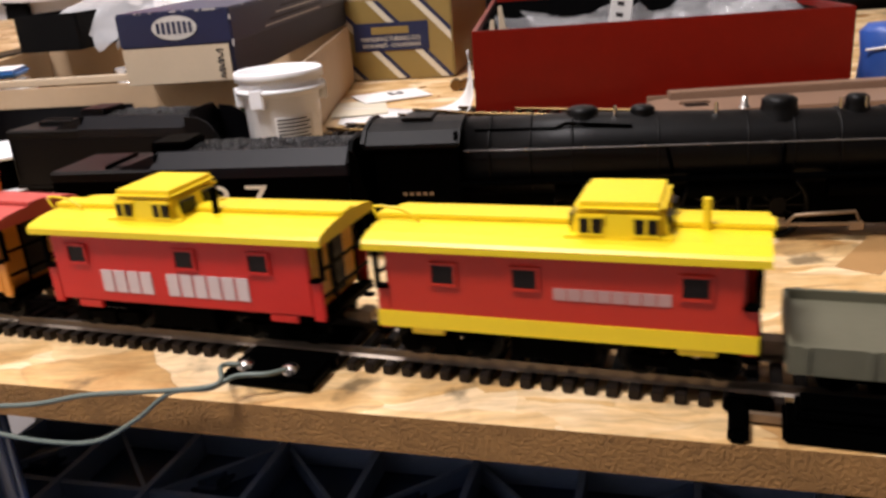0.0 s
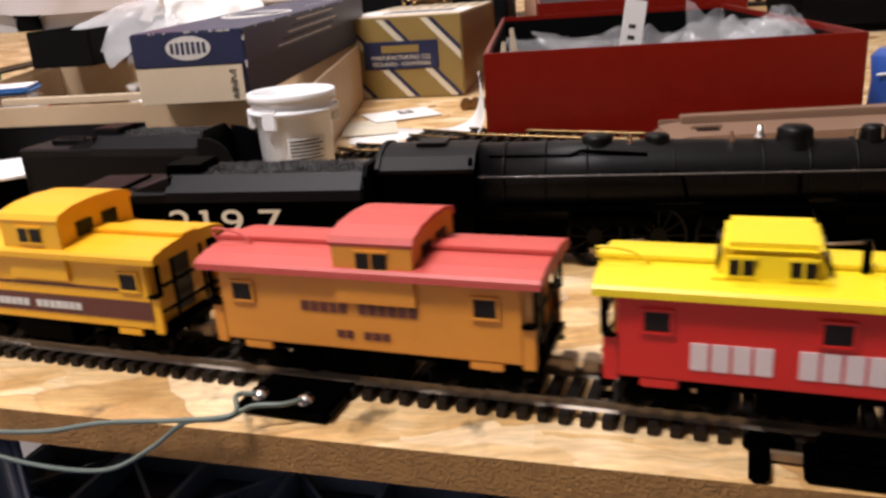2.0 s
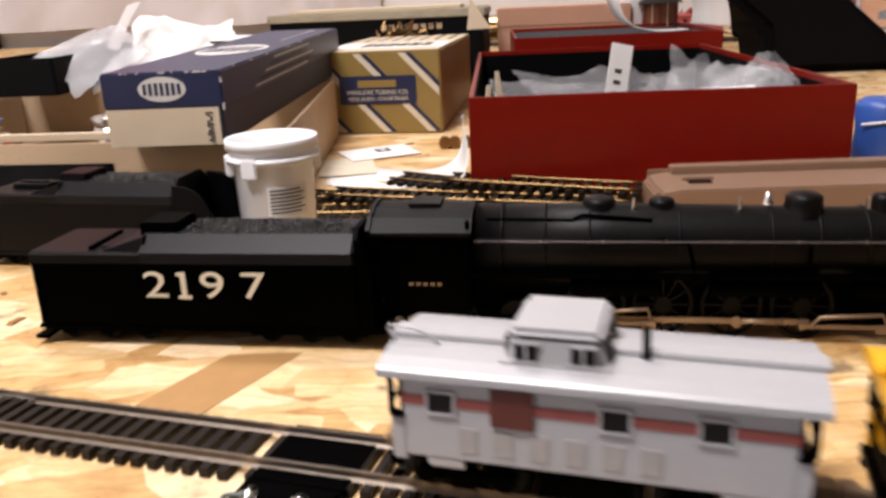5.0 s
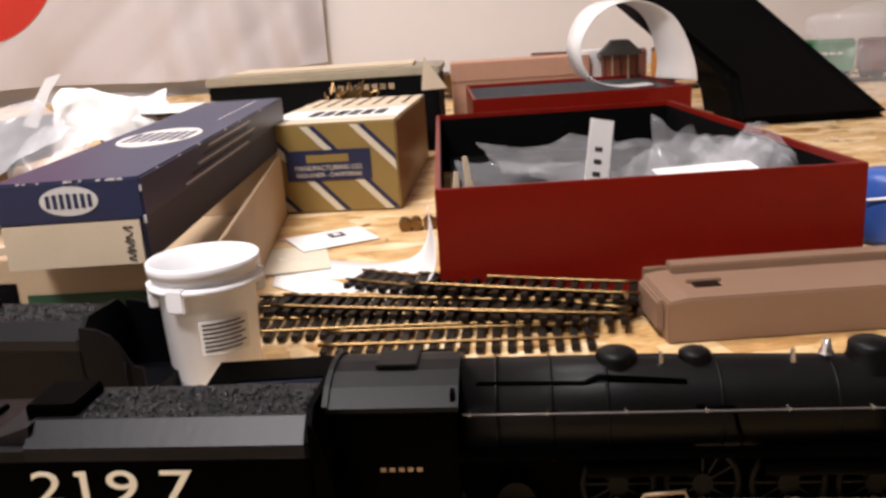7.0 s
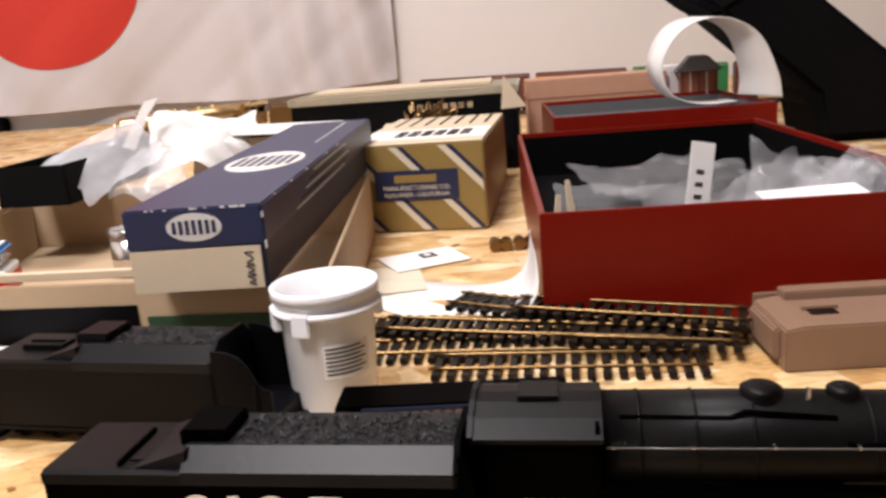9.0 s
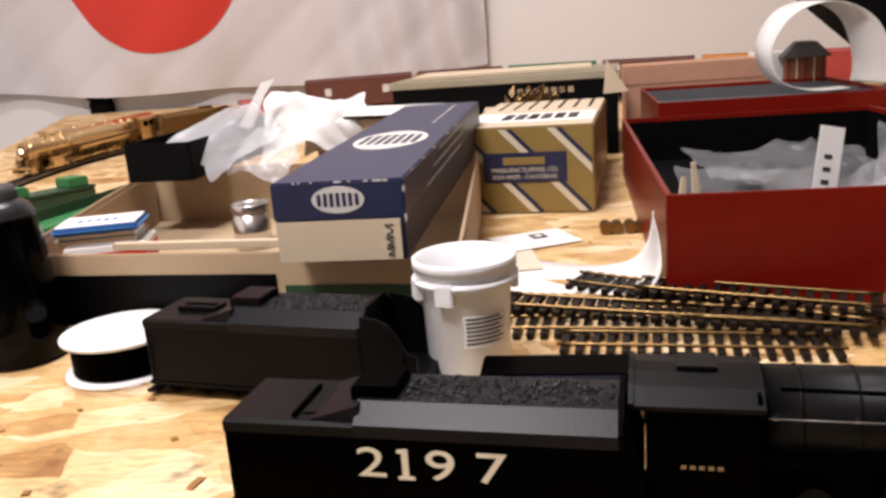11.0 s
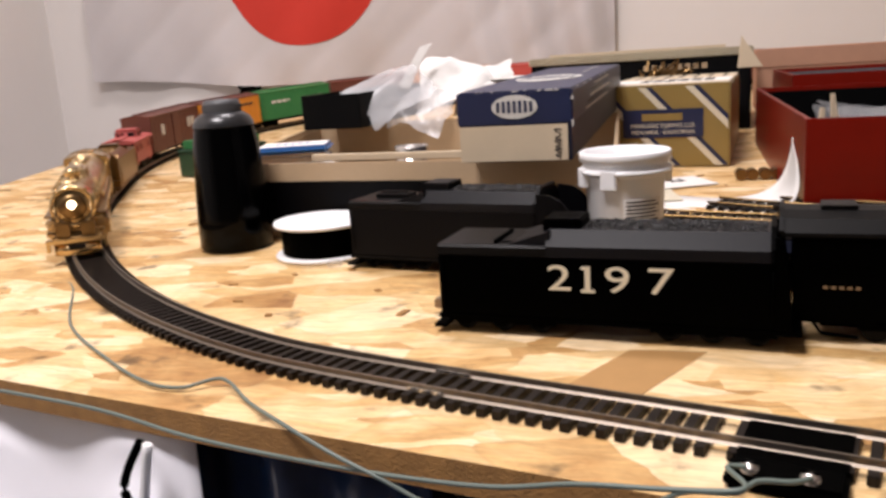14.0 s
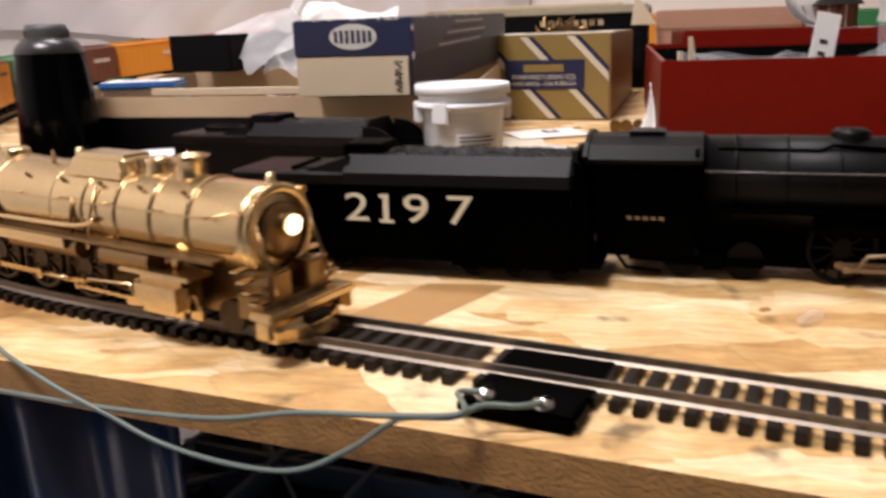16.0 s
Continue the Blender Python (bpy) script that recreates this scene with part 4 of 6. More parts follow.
# ---- boxes and clutter ----
def open_box(t, w, d, h, wall, outer, inner, x0=0.0):
    """Four walls and a bottom, each with its own lining."""
    for nm, b in (("front_wall", (0, w, 0, wall)), ("back_wall", (0, w, d - wall, d)), ("side_wall", (0, wall, wall, d - wall)), ("side_wall", (w - wall, w, wall, d - wall))):
        part(nm, box(b[0], b[1], b[2], b[3], 0, h, 0.0006), outer, t)
    part("bottom", box(wall, w - wall, wall, d - wall, 0.0004, wall), inner, t)
    e = 0.0008
    for b in ((wall, w - wall, wall, wall + e), (wall, w - wall, d - wall - e, d - wall), (wall, wall + e, wall + e, d - wall - e), (w - wall - e, w - wall, wall + e, d - wall - e)):
        part("lining", box(b[0], b[1], b[2], b[3], wall + 0.0004, h - 0.004), inner, t)


def film_bag(label, m, w, d, h, seed, mat_=CLEAR):
    rng = random.Random(seed)
    bm = bmesh.new()
    n = 14
    off = Vector((rng.uniform(0, 50), rng.uniform(0, 50), 0))
    for sheet in (0, 1):
        g = []
        for j in range(n + 1):
            for i in range(n + 1):
                u, v = i / n, j / n
                q = Vector((u * 3, v * 3, sheet * 2.0)) + off
                env = 4 * u * (1 - u)
                z = (h * env * (1 - v * 0.6) * (0.6 if sheet else -0.0) + h * 0.5 * noise.noise(q) * (0.3 + env) + h * 0.35 * noise.noise(q * 2.7))
                g.append(bm.verts.new(((u - 0.5) * w, (v - 0.5) * d, max(0.0, z + h * 0.25) + 0.0005 * sheet)))
        for j in range(n):
            for i in range(n):
                f = bm.faces.new((g[j * (n + 1) + i], g[j * (n + 1) + i + 1], g[(j + 1) * (n + 1) + i + 1], g[(j + 1) * (n + 1) + i]))
                f.smooth = (i + j + seed) % 3 != 0
    ob = part("plastic_bag", bm, mat_)
    ob.matrix_basis = m
    ob.visible_shadow = False
    return tagged(ob, label, "plastic bag")


def soft_sheet(label, category, name, m, w, d, droop, seed, material, curl=0.0, fine=0.25):
    """A thin sheet with broad bends, a few creases and torn edges."""
    rng = random.Random(seed)
    off = Vector((rng.uniform(0, 40), rng.uniform(0, 40), rng.uniform(0, 9)))
    bm = bmesh.new()
    n = 18
    g = []
    for j in range(n + 1):
        for i in range(n + 1):
            u, v = i / n - 0.5, j / n - 0.5
            q = Vector((u * 2.2, v * 2.2, 0)) + off
            z = droop * (noise.noise(q) * 1.3 + fine * abs(noise.noise(q * 3.1))) - curl * (u * u + 0.4 * v * v)
            edge = 1 + 0.10 * noise.noise(Vector((u * 5, v * 5, 3)) + off) * (abs(u) + abs(v)) * 2
            g.append(bm.verts.new((u * w * edge, v * d * edge, z)))
    for j in range(n):
        for i in range(n):
            k = j * (n + 1) + i
            bm.faces.new((g[k], g[k + 1], g[k + n + 2], g[k + n + 1])).smooth = True
    low = min(v.co.z for v in bm.verts)
    for v in bm.verts:
        v.co.z -= low
    ob = part(name, bm, material)
    ob.matrix_basis = m
    return tagged(ob, label, category)


def red_box():
    m = pose(0.064, 0.297, rise(0.30), 0, 0, -3.2)
    t = thing("red_box", m, "open red cardboard box with a dark lining, standing on the board", "box")
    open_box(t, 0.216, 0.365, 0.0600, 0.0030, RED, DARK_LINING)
    for x, y, z, rx, ry, rz, w, d, h, seed in ((0.060, 0.062, 0.024, 62, 4, 6, 0.082, 0.052, 0.006, 10), (0.138, 0.070, 0.024, 55, -24, 10, 0.060, 0.055, 0.012, 11),
                                               (0.160, 0.085, 0.026, 50, 10, -20, 0.062, 0.060, 0.014, 12), (0.188, 0.070, 0.026, 40, -18, 8, 0.050, 0.060, 0.016, 13), (0.178, 0.055, 0.026, 24, -22, 24, 0.060, 0.050, 0.014, 17), (0.11, 0.16, 0.024, 10, 5, 30, 0.12, 0.09, 0.012, 14)):
        bag = soft_sheet("crumpled clear plastic bag in the red box", "plastic bag", "plastic_bag", m @ pose(x, y, z + 0.006, rx, ry, rz), w * 1.1, d * 1.15, h, seed, CLEAR, 0.01, 1.1)
        bag.visible_shadow = False
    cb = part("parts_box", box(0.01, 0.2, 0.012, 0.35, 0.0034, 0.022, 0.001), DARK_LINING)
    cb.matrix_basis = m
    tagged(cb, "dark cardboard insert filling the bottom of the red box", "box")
    tg = thing("paper_tag", m @ pose(0.086, 0.047, 0.0225, -10, 12, 14), "white paper tag with scribbles standing up in the red box", "tag")
    part("sheet", box(-0.0072, 0.0072, -0.0004, 0.0004, 0, 0.062, 0.0002), WHITE, tg)
    for k in range(3):
        part("writing", box(-0.003, 0.0015, -0.0007, -0.0004, 0.030 + k * 0.007, 0.0325 + k * 0.007), DARK_PRINT, tg)
    for x, hh, a in ((0.009, 0.042, 5), (0.021, 0.050, -4), (0.013, 0.038, 12)):
        s = part("wood_strip", prism([(-0.004, 0), (0.004, 0), (0.001, hh), (-0.001, hh)], -0.001, 0.001), CREAM)
        s.matrix_basis = m @ pose(x, 0.022, 0.0222, -5, a, 15)
        tagged(s, "small pale pointed strip standing in the red box", "strip")
    w2 = part("paper_sheet", box(-0.028, 0.028, -0.015, 0.015, 0, 0.0006), WHITE)
    w2.matrix_basis = m @ pose(0.152, 0.046, 0.0505, 8, -1, 4)
    tagged(w2, "white printed slip lying on the bags in the red box", "paper")


red_box()


def gold_box():
    w, d, h = 0.109, 0.225, 0.0690
    t = thing("gold_box", pose(-0.0615, 0.534, rise(0.53), 0, 0, -8), "gold and cream cardboard box with navy stripes and a navy label", "box")
    part("body", box(0, w, 0, d, 0, h, 0.0012), GOLD, t)
    part("lid_panel", box(0.001, w - 0.001, 0.001, d - 0.001, h, h + 0.0006), CREAM, t)
    # diagonal stripes cut to the front face
    def stripe(nm, xc, width, material, lift):
        bm = bmesh.new()
        poly = []
        n = 30
        a = [(max(0.0015, min(w - 0.0015, xc - width / 2 + (h - z) * 0.95)), z) for z in [0.0015 + (h - 0.003) * i / n for i in range(n + 1)]]
        b = [(max(0.0015, min(w - 0.0015, xc + width / 2 + (h - z) * 0.95)), z) for z in [0.0015 + (h - 0.003) * i / n for i in range(n + 1)]]
        for i in range(n):
            if b[i][0] - a[i][0] < 1e-4 and b[i + 1][0] - a[i + 1][0] < 1e-4:
                continue
            vs = [bm.verts.new((x, -lift, z)) for x, z in (a[i], b[i], b[i + 1], a[i + 1])]
            bm.faces.new(vs)
        bmesh.ops.remove_doubles(bm, verts=bm.verts[:], dist=1e-6)
        part(nm, bm, material, t)
    for k in range(-2, 4):
        xc = -0.002 + k * 0.0385
        stripe("stripe", xc, 0.0066, CREAM_PRINT, 0.0003)
        stripe("stripe", xc + 0.0056, 0.0046, NAVY, 0.0003)
    lab = part("label", box(0.022, 0.088, -0.0009, -0.0005, 0.0255, 0.0490), NAVY, t, "navy paper label")
    part("trade_mark", box(0.038, 0.071, -0.0012, -0.0009, 0.0395, 0.0455), GOLD, lab)
    words("maker_line", "MANUFACTURING CO.", 0.0052, front(0.055, -0.0010, 0.0352), CREAM_PRINT, lab, 0.98)
    words("maker_line", "REDLANDS - CALIFORNIA", 0.0047, front(0.055, -0.0010, 0.0298), CREAM_PRINT, lab, 0.95)
    # top print
    for i in range(7):
        part("stripe", box(0.012 + i * 0.014, 0.015 + i * 0.014, 0.14, d - 0.006, h + 0.0006, h + 0.0009), GREYBLACK, t)
    part("lid_label", box(0.004, w - 0.002, 0.03, 0.10, h + 0.0006, h + 0.0010), WHITE, t)
    for i in range(6):
        part("trade_mark", box(0.030 + i * 0.011, 0.038 + i * 0.011, 0.045, 0.085, h + 0.0010, h + 0.0013), DARK_PRINT if i % 2 else GREYBLACK, t)


gold_box()


def blue_box():
    w, d = 0.062, 0.330
    t = thing("blue_box", pose(-0.1215, 0.2400, 0.0532, 1.0, 0, -3), "long navy cardboard kit box with a cream end label", "box")
    part("body", box(0.001, w - 0.001, 0.001, d - 0.001, 0, 0.020, 0.0006), mat("navy_side", (0.012, 0.014, 0.035), 0.5), t)
    part("lid", box(0, w, 0, d, 0.0195, 0.0375, 0.0009), NAVY, t)
    part("end_label", box(0.001, w - 0.003, -0.0004, 0.0012, 0.0005, 0.0192), CREAM, t)
    def oval(m, rx, ry):
        o = part("trade_mark", cyl(1, 1, 0.0004, None, 40), PRINT, t)
        o.data.transform(m @ Matrix.Diagonal((rx, ry, 1, 1)))
        for i in range(7):
            x = -0.72 + 1.44 * i / 6
            hh = 0.52 * math.sqrt(1 - (x * 0.75) ** 2)
            o2 = part("trade_bar", box((x - 0.07) * rx, (x + 0.07) * rx, -hh * ry, hh * ry, 0.0004, 0.0006), NAVY, o)
            o2.data.transform(m)
    oval(front(0.0315, -0.0001, 0.0290), 0.0122, 0.0062)
    oval(pose(0.031, 0.125, 0.0375), 0.0215, 0.036)
    sc = bmesh.new()
    for k, (za, zb) in enumerate(((0.002, 0.006), (0.0065, 0.0105), (0.011, 0.0165))):
        tube(smooth_line([(0.0555, -0.0006, za), (0.0525, -0.0006, za + 0.001), (0.0555, -0.0006, (za + zb) / 2), (0.0520, -0.0006, zb), (0.0560, -0.0006, zb)], 4), 0.0003, 4, sc)
    part("writing", sc, DARK_PRINT, t)
    for k in range(5):
        part("print_line", box(w, w + 0.0002, 0.06 + 0.012 * k, 0.20 + 0.01 * (k % 3), 0.0215 + 0.003 * k, 0.0224 + 0.003 * k), GREYBLACK if k % 2 else PRINT, t)
    rng = random.Random(4)
    for k in range(9):
        y = 0.20 + 0.013 * k
        part("print_line", box(0.044, 0.0455, y, y + rng.uniform(0.004, 0.010), 0.0375, 0.0377), PRINT, t)
    # scuffed corners and edges of the lid
    for k in range(22):
        q = rng.uniform(0.0002, 0.0006)
        if k < 10:
            x = rng.uniform(0.001, w - 0.001)
            part("scuff", box(x - q * 2, x + q * 2, -0.0003, 0.0006, 0.0371 - q, 0.0373, 0.0), PRINT, t)
        elif k < 16:
            z = rng.uniform(0.002, 0.036)
            part("scuff", box(w - 0.0006, w + 0.0003, -0.0003, 0.0004, z - q, z + q), PRINT, t)
        else:
            y = rng.uniform(0.01, 0.30)
            part("scuff", box(w - 0.0005, w + 0.0002, y - q * 3, y + q * 3, 0.0370 - q, 0.0373), PRINT, t)


blue_box()


def tray():
    m = pose(-0.326, 0.293, rise(0.29) + 0.0004, 1.09, 0, -7)
    t = thing("card_tray", m, "open tan cardboard tray, a little askew, with film over its front", "tray")
    w, d, h, wall = 0.290, 0.268, 0.0475, 0.002
    open_box(t, w, d, h, wall, TAN, TAN)
    part("film_patch", box(0.03, 0.18, -0.0006, -0.0002, 0.008, 0.036), GREYBLACK, t)
    part("film_patch", box(0.185, 0.262, -0.0006, -0.0002, 0.004, 0.030), DARK_GREEN, t)
    part("floor_card", box(0.030, 0.200, 0.020, 0.120, 0.0024, 0.0034), CREAM, t)
    # the tray has gone out of square
    for c in t.children:
        for v in c.data.vertices:
            u, f = v.co.x / w, 1 - v.co.y / d
            v.co.x += -0.14 * v.co.y + 0.038 * (1 - u) * f
    s = part("wood_strip", box(0, 0.10, 0, 0.004, 0, 0.004, 0.0003), CREAM)
    s.matrix_basis = m @ pose(0.10, 0.006, 0.0476, 0, 0, 1)
    tagged(s, "pale wooden strip lying on the tray's rim", "strip")
    # tin on a small red and white carton
    c = thing("small_carton", pose(-0.274, 0.318, rise(0.29) + 0.0024, 0, 0, 14), "small red and white carton in the tray", "box")
    part("body", box(0, 0.046, 0, 0.036, 0, 0.040, 0.0008), WHITE, c)
    part("band", box(-0.0003, 0.0463, -0.0003, 0.0363, 0.026, 0.036), CAB_RED, c)
    k = thing("tin_box", pose(-0.280, 0.318, rise(0.29) + 0.0426, 0, 0, 14), "small white and blue hinged metal tin", "tin")
    part("base", box(0, 0.049, 0, 0.036, 0, 0.007, 0.003), STEEL, k)
    lid = part("lid", box(-0.0008, 0.0498, -0.0008, 0.0368, 0.0068, 0.0115, 0.0022), TIN_BLUE, k, "blue tin lid")
    part("lid_panel", box(0.002, 0.047, 0.003, 0.034, 0.0115, 0.0119), WHITE, lid)
    for i in range(5):
        part("print_line", box(0.012 + 0.005 * i, 0.0145 + 0.005 * i, 0.014, 0.022, 0.0119, 0.0121), TIN_BLUE, lid)
    can = thing("small_can", pose(-0.208, 0.455, rise(0.455) + 0.0028), "small round silver metal can in the tray", "can")
    part("body", lathe([(0.0001, 0.0), (0.0132, 0.0), (0.0135, 0.0006), (0.0135, 0.0120), (0.0138, 0.0126), (0.0135, 0.0132), (0.0135, 0.029), (0.0001, 0.029)], 28), STEEL, can)
    part("lid", lathe([(0.0140, 0.0265), (0.0140, 0.0325), (0.0134, 0.0332), (0.0115, 0.0328), (0.0110, 0.0320), (0.0001, 0.0320)], 28), STEEL, can)


tray()


FROST = mat("frosted_film", (0.80, 0.80, 0.82), 0.22, alpha=0.42, bump=0.0)


def black_box():
    m = pose(-0.318, 0.497, 0.0562, 0.6, 0, -7)
    t = thing("black_carton", m, "black open cardboard box resting on the tray", "box")
    open_box(t, 0.056, 0.185, 0.030, 0.002, BLACK_CLOTH, DARK_LINING)
    soft_sheet("frosted plastic bag drooping over the black box", "plastic bag", "plastic_bag", m @ pose(0.062, 0.054, 0.022, 22, 24, -25), 0.058, 0.080, 0.010, 31, FROST, 0.03)
    soft_sheet("frosted plastic bag hanging down to the tray", "plastic bag", "plastic_bag", m @ pose(0.092, 0.062, 0.004, 38, 10, -10), 0.055, 0.050, 0.010, 8, FROST, 0.02)
    soft_sheet("white tissue paper heaped behind the black box", "paper", "tissue_paper", m @ pose(0.108, 0.118, 0.014, 42, 8, 8), 0.078, 0.058, 0.016, 37, WHITE, 0.05)
    soft_sheet("white tissue paper sticking up behind the black box", "paper", "tissue_paper", m @ pose(0.128, 0.135, 0.020, 62, -6, 12), 0.060, 0.050, 0.012, 44, WHITE, 0.03)
    p = part("paper_strip", prism([(-0.005, 0), (0.006, 0), (0.011, 0.030), (0.017, 0.046), (0.006, 0.040)], -0.0003, 0.0003), WHITE)
    p.matrix_basis = m @ pose(0.066, 0.080, 0.030, -10, 16, 10)
    tagged(p, "torn white paper strip sticking up from the box", "paper")


black_box()


def bottle():
    t = thing("squeeze_bottle", pose(-0.271, 0.262, rise(0.262)), "black plastic bottle with a dark grey screw cap", "bottle")
    part("body", lathe([(0.0001, 0), (0.0205, 0), (0.0225, 0.002), (0.0222, 0.02), (0.0196, 0.064), (0.0180, 0.0735), (0.0183, 0.0750)], 40), BOTTLE, t)
    part("shoulder", lathe([(0.0183, 0.0750), (0.0180, 0.0770), (0.0160, 0.0805), (0.0125, 0.0830), (0.0105, 0.0835)], 40), mat("dark_translucent", (0.018, 0.018, 0.020), 0.3), t)
    cap = part("cap", lathe([(0.0114, 0.0815), (0.0112, 0.0880), (0.0102, 0.0905), (0.0001, 0.0912)], 36), CAP, t, "ridged dark grey cap")
    rg = bmesh.new()
    for i in range(36):
        a = 2 * math.pi * i / 36
        cyl(0.0003, 0.0003, 0.0055, pose(0.0113 * math.cos(a), 0.0113 * math.sin(a), 0.0820), 5, rg)
    part("ridge", rg, CAP, cap)


bottle()


def spool():
    t = thing("wire_spool", pose(-0.205, 0.243, rise(0.243)) @ Matrix.Diagonal((1.27, 1.27, 1.0, 1)), "white plastic spool of thin black wire lying flat", "spool")
    ring = [(0.0092, 0.0), (0.0225, 0.0), (0.0228, 0.001), (0.0225, 0.002), (0.0092, 0.002), (0.0092, 0.0)]
    part("flange", lathe(ring, 40), PLASTIC_WHITE, t)
    part("flange", lathe([(r, z + 0.0185) for r, z in ring], 40), PLASTIC_WHITE, t)
    part("hub", lathe([(0.0088, 0.0), (0.0088, 0.0207), (0.0100, 0.0207), (0.0100, 0.0), (0.0088, 0)], 30), PLASTIC_WHITE, t)
    prof = []
    for i in range(12):
        z = 0.0022 + 0.0163 * i / 12
        prof += [(0.0190, z), (0.0196, z + 0.0007)]
    part("winding", lathe(prof, 36), BLACK, t, "black wire winding")


spool()


def bucket():
    t = thing("plastic_tub", pose(-0.0335, 0.2165, rise(0.2165)), "empty translucent white plastic tub with a rim and printed sticker", "tub")
    part("body", lathe([(0.0001, 0.0012), (0.0160, 0.0012), (0.0170, 0.0), (0.0176, 0.002), (0.0192, 0.045), (0.0205, 0.047), (0.0226, 0.047), (0.0226, 0.0490), (0.0206, 0.0495), (0.0206, 0.0525), (0.0222, 0.0528), (0.0222, 0.0570), (0.0216, 0.0575), (0.0206, 0.0570), (0.0190, 0.046), (0.0168, 0.002), (0.0001, 0.0016)], 48), PLASTIC_WHITE, t)
    for a in (200, 250, 20):
        q = pose(0, 0, 0, 0, 0, a)
        lug = box(0.0190, 0.0228, -0.004, 0.004, 0.0405, 0.0500, 0.0006)
        o = part("lug", lug, PLASTIC_WHITE, t)
        o.data.transform(q)
    st = bmesh.new()
    def band(a0, a1, z0, z1, r, bm):
        n = 10
        for i in range(n):
            p = [radians(a0 + (a1 - a0) * (i + k) / n) for k in (0, 1)]
            rr = [r + 0.0016 * (z - 0.002) / 0.043 for z in (z0, z1)]
            bm.faces.new([bm.verts.new((ra * math.cos(q), ra * math.sin(q), z)) for q, ra, z in ((p[0], rr[0], z0), (p[1], rr[0], z0), (p[1], rr[1], z1), (p[0], rr[1], z1))])
    band(268, 330, 0.0215, 0.0360, 0.01785, st)
    part("sticker", st, WHITE, t)
    ln = bmesh.new()
    for i in range(7):
        band(272, 318 + 6 * (i % 2), 0.0232 + 0.0018 * i, 0.0239 + 0.0018 * i, 0.01800, ln)
    part("print_line", ln, GREYBLACK, t)


bucket()


def brown_shell():
    t = thing("car_shell", pose(0.158, 0.222, rise(0.22), 0, 0, -2), "brown plastic model car shell lying on the board", "model part")
    bm = prism([(0.0, 0.0), (0.205, 0.0), (0.205, 0.0205), (0.009, 0.0205), (0.0, 0.0190)], 0.0, 0.044)
    bmesh.ops.bevel(bm, geom=bm.edges[:], offset=0.0008, segments=2, affect="EDGES")
    part("body", bm, BROWN_SHELL, t)
    part("raised_step", box(0.012, 0.205, 0.036, 0.0465, 0.0200, 0.0245, 0.0006), BROWN_SHELL, t)
    part("rim", box(0.001, 0.205, 0.0450, 0.0475, 0.0, 0.0215, 0.0004), BROWN_SHELL, t)
    part("bolster", box(0.016, 0.028, 0.014, 0.021, 0.0200, 0.0212, 0.0004), WINDOW_DARK, t)
    part("bolster_rim", box(0.014, 0.030, 0.0205, 0.0230, 0.0200, 0.0222, 0.0005), BROWN_SHELL, t)
    part("end_lip", box(-0.003, 0.0005, 0.006, 0.040, 0.004, 0.018, 0.001), BROWN_SHELL, t)


brown_shell()


def loose_track(name, m, length, curve=0.0, label="short length of brass-railed model track lying loose"):
    t = thing(name, m, label, "track", "loose track pieces")
    n = max(4, int(length / 0.008))
    def at(u, side):
        a = curve * u
        x = length * (math.sin(a) / curve if curve else u)
        y = length * ((1 - math.cos(a)) / curve if curve else 0)
        return Vector((x - side * math.sin(a), y + side * math.cos(a), 0))
    for side in (-0.0085, 0.0085):
        part("rail", tube([at(i / n, side) + Vector((0, 0, 0.0042)) for i in range(n + 1)], 0.0009, 5), BRASS_RAIL, t)
    me = None
    k = int(length / 0.0068)
    for i in range(k):
        u = (i + 0.5) / k
        if me is None:
            first = part("tie", box(-0.0017, 0.0017, -0.0145, 0.0145, 0.0006, 0.0034), TIE, t)
            me = first.data
            ob = first
        else:
            ob = new("tie", me)
            ob.parent = t
        p = at(u, 0)
        ob.matrix_basis = pose(p.x, p.y, 0, 0, 0, math.degrees(curve * u))


def track_pile():
    g = lambda y: rise(y)
    # ends and headings of the pieces, lowest layer first
    for x, y, z, a, l, c in ((-0.034, 0.312, 0.0, -9, 0.165, -0.10), (-0.030, 0.276, 0.0, -5, 0.150, -0.10), (0.078, 0.290, 0.0, -12, 0.085, -0.12), (0.006, 0.252, 0.0, -8, 0.125, 0.0),
                             (0.018, 0.331, 0.0050, -29, 0.155, 0.0), (-0.020, 0.298, 0.0050, -17, 0.150, 0.10), (0.050, 0.302, 0.0098, -22, 0.115, 0.06), (0.072, 0.268, 0.0052, -14, 0.080, 0.0)):
        loose_track("loose_track", pose(x, y, g(y) + z, 0, 1.0 if z else 0, a), l, c)


track_pile()


def flat_car():
    t = thing("flat_car_frame", pose(-0.026, 0.178, rise(0.178), 0, 0, -3), "dark flat wagon frame with a blue printed side beside the tub", "model part")
    part("deck", box(0, 0.085, -0.010, 0.010, 0.017, 0.0235, 0.0006), BLACK, t)
    part("side_strip", box(0.010, 0.085, -0.0106, -0.0100, 0.0180, 0.0228), mat("slate_blue", (0.016, 0.021, 0.045), 0.35), t)
    for x in (0.014, 0.070):
        part("truck", box(x - 0.009, x + 0.009, -0.008, 0.008, 0.0, 0.017, 0.001), BLACK, t)
    for i in range(9):
        part("print_bar", box(0.016 + 0.004 * i, 0.0185 + 0.004 * i, -0.0110, -0.0106, 0.0200, 0.0212), DULL, t)


flat_car()


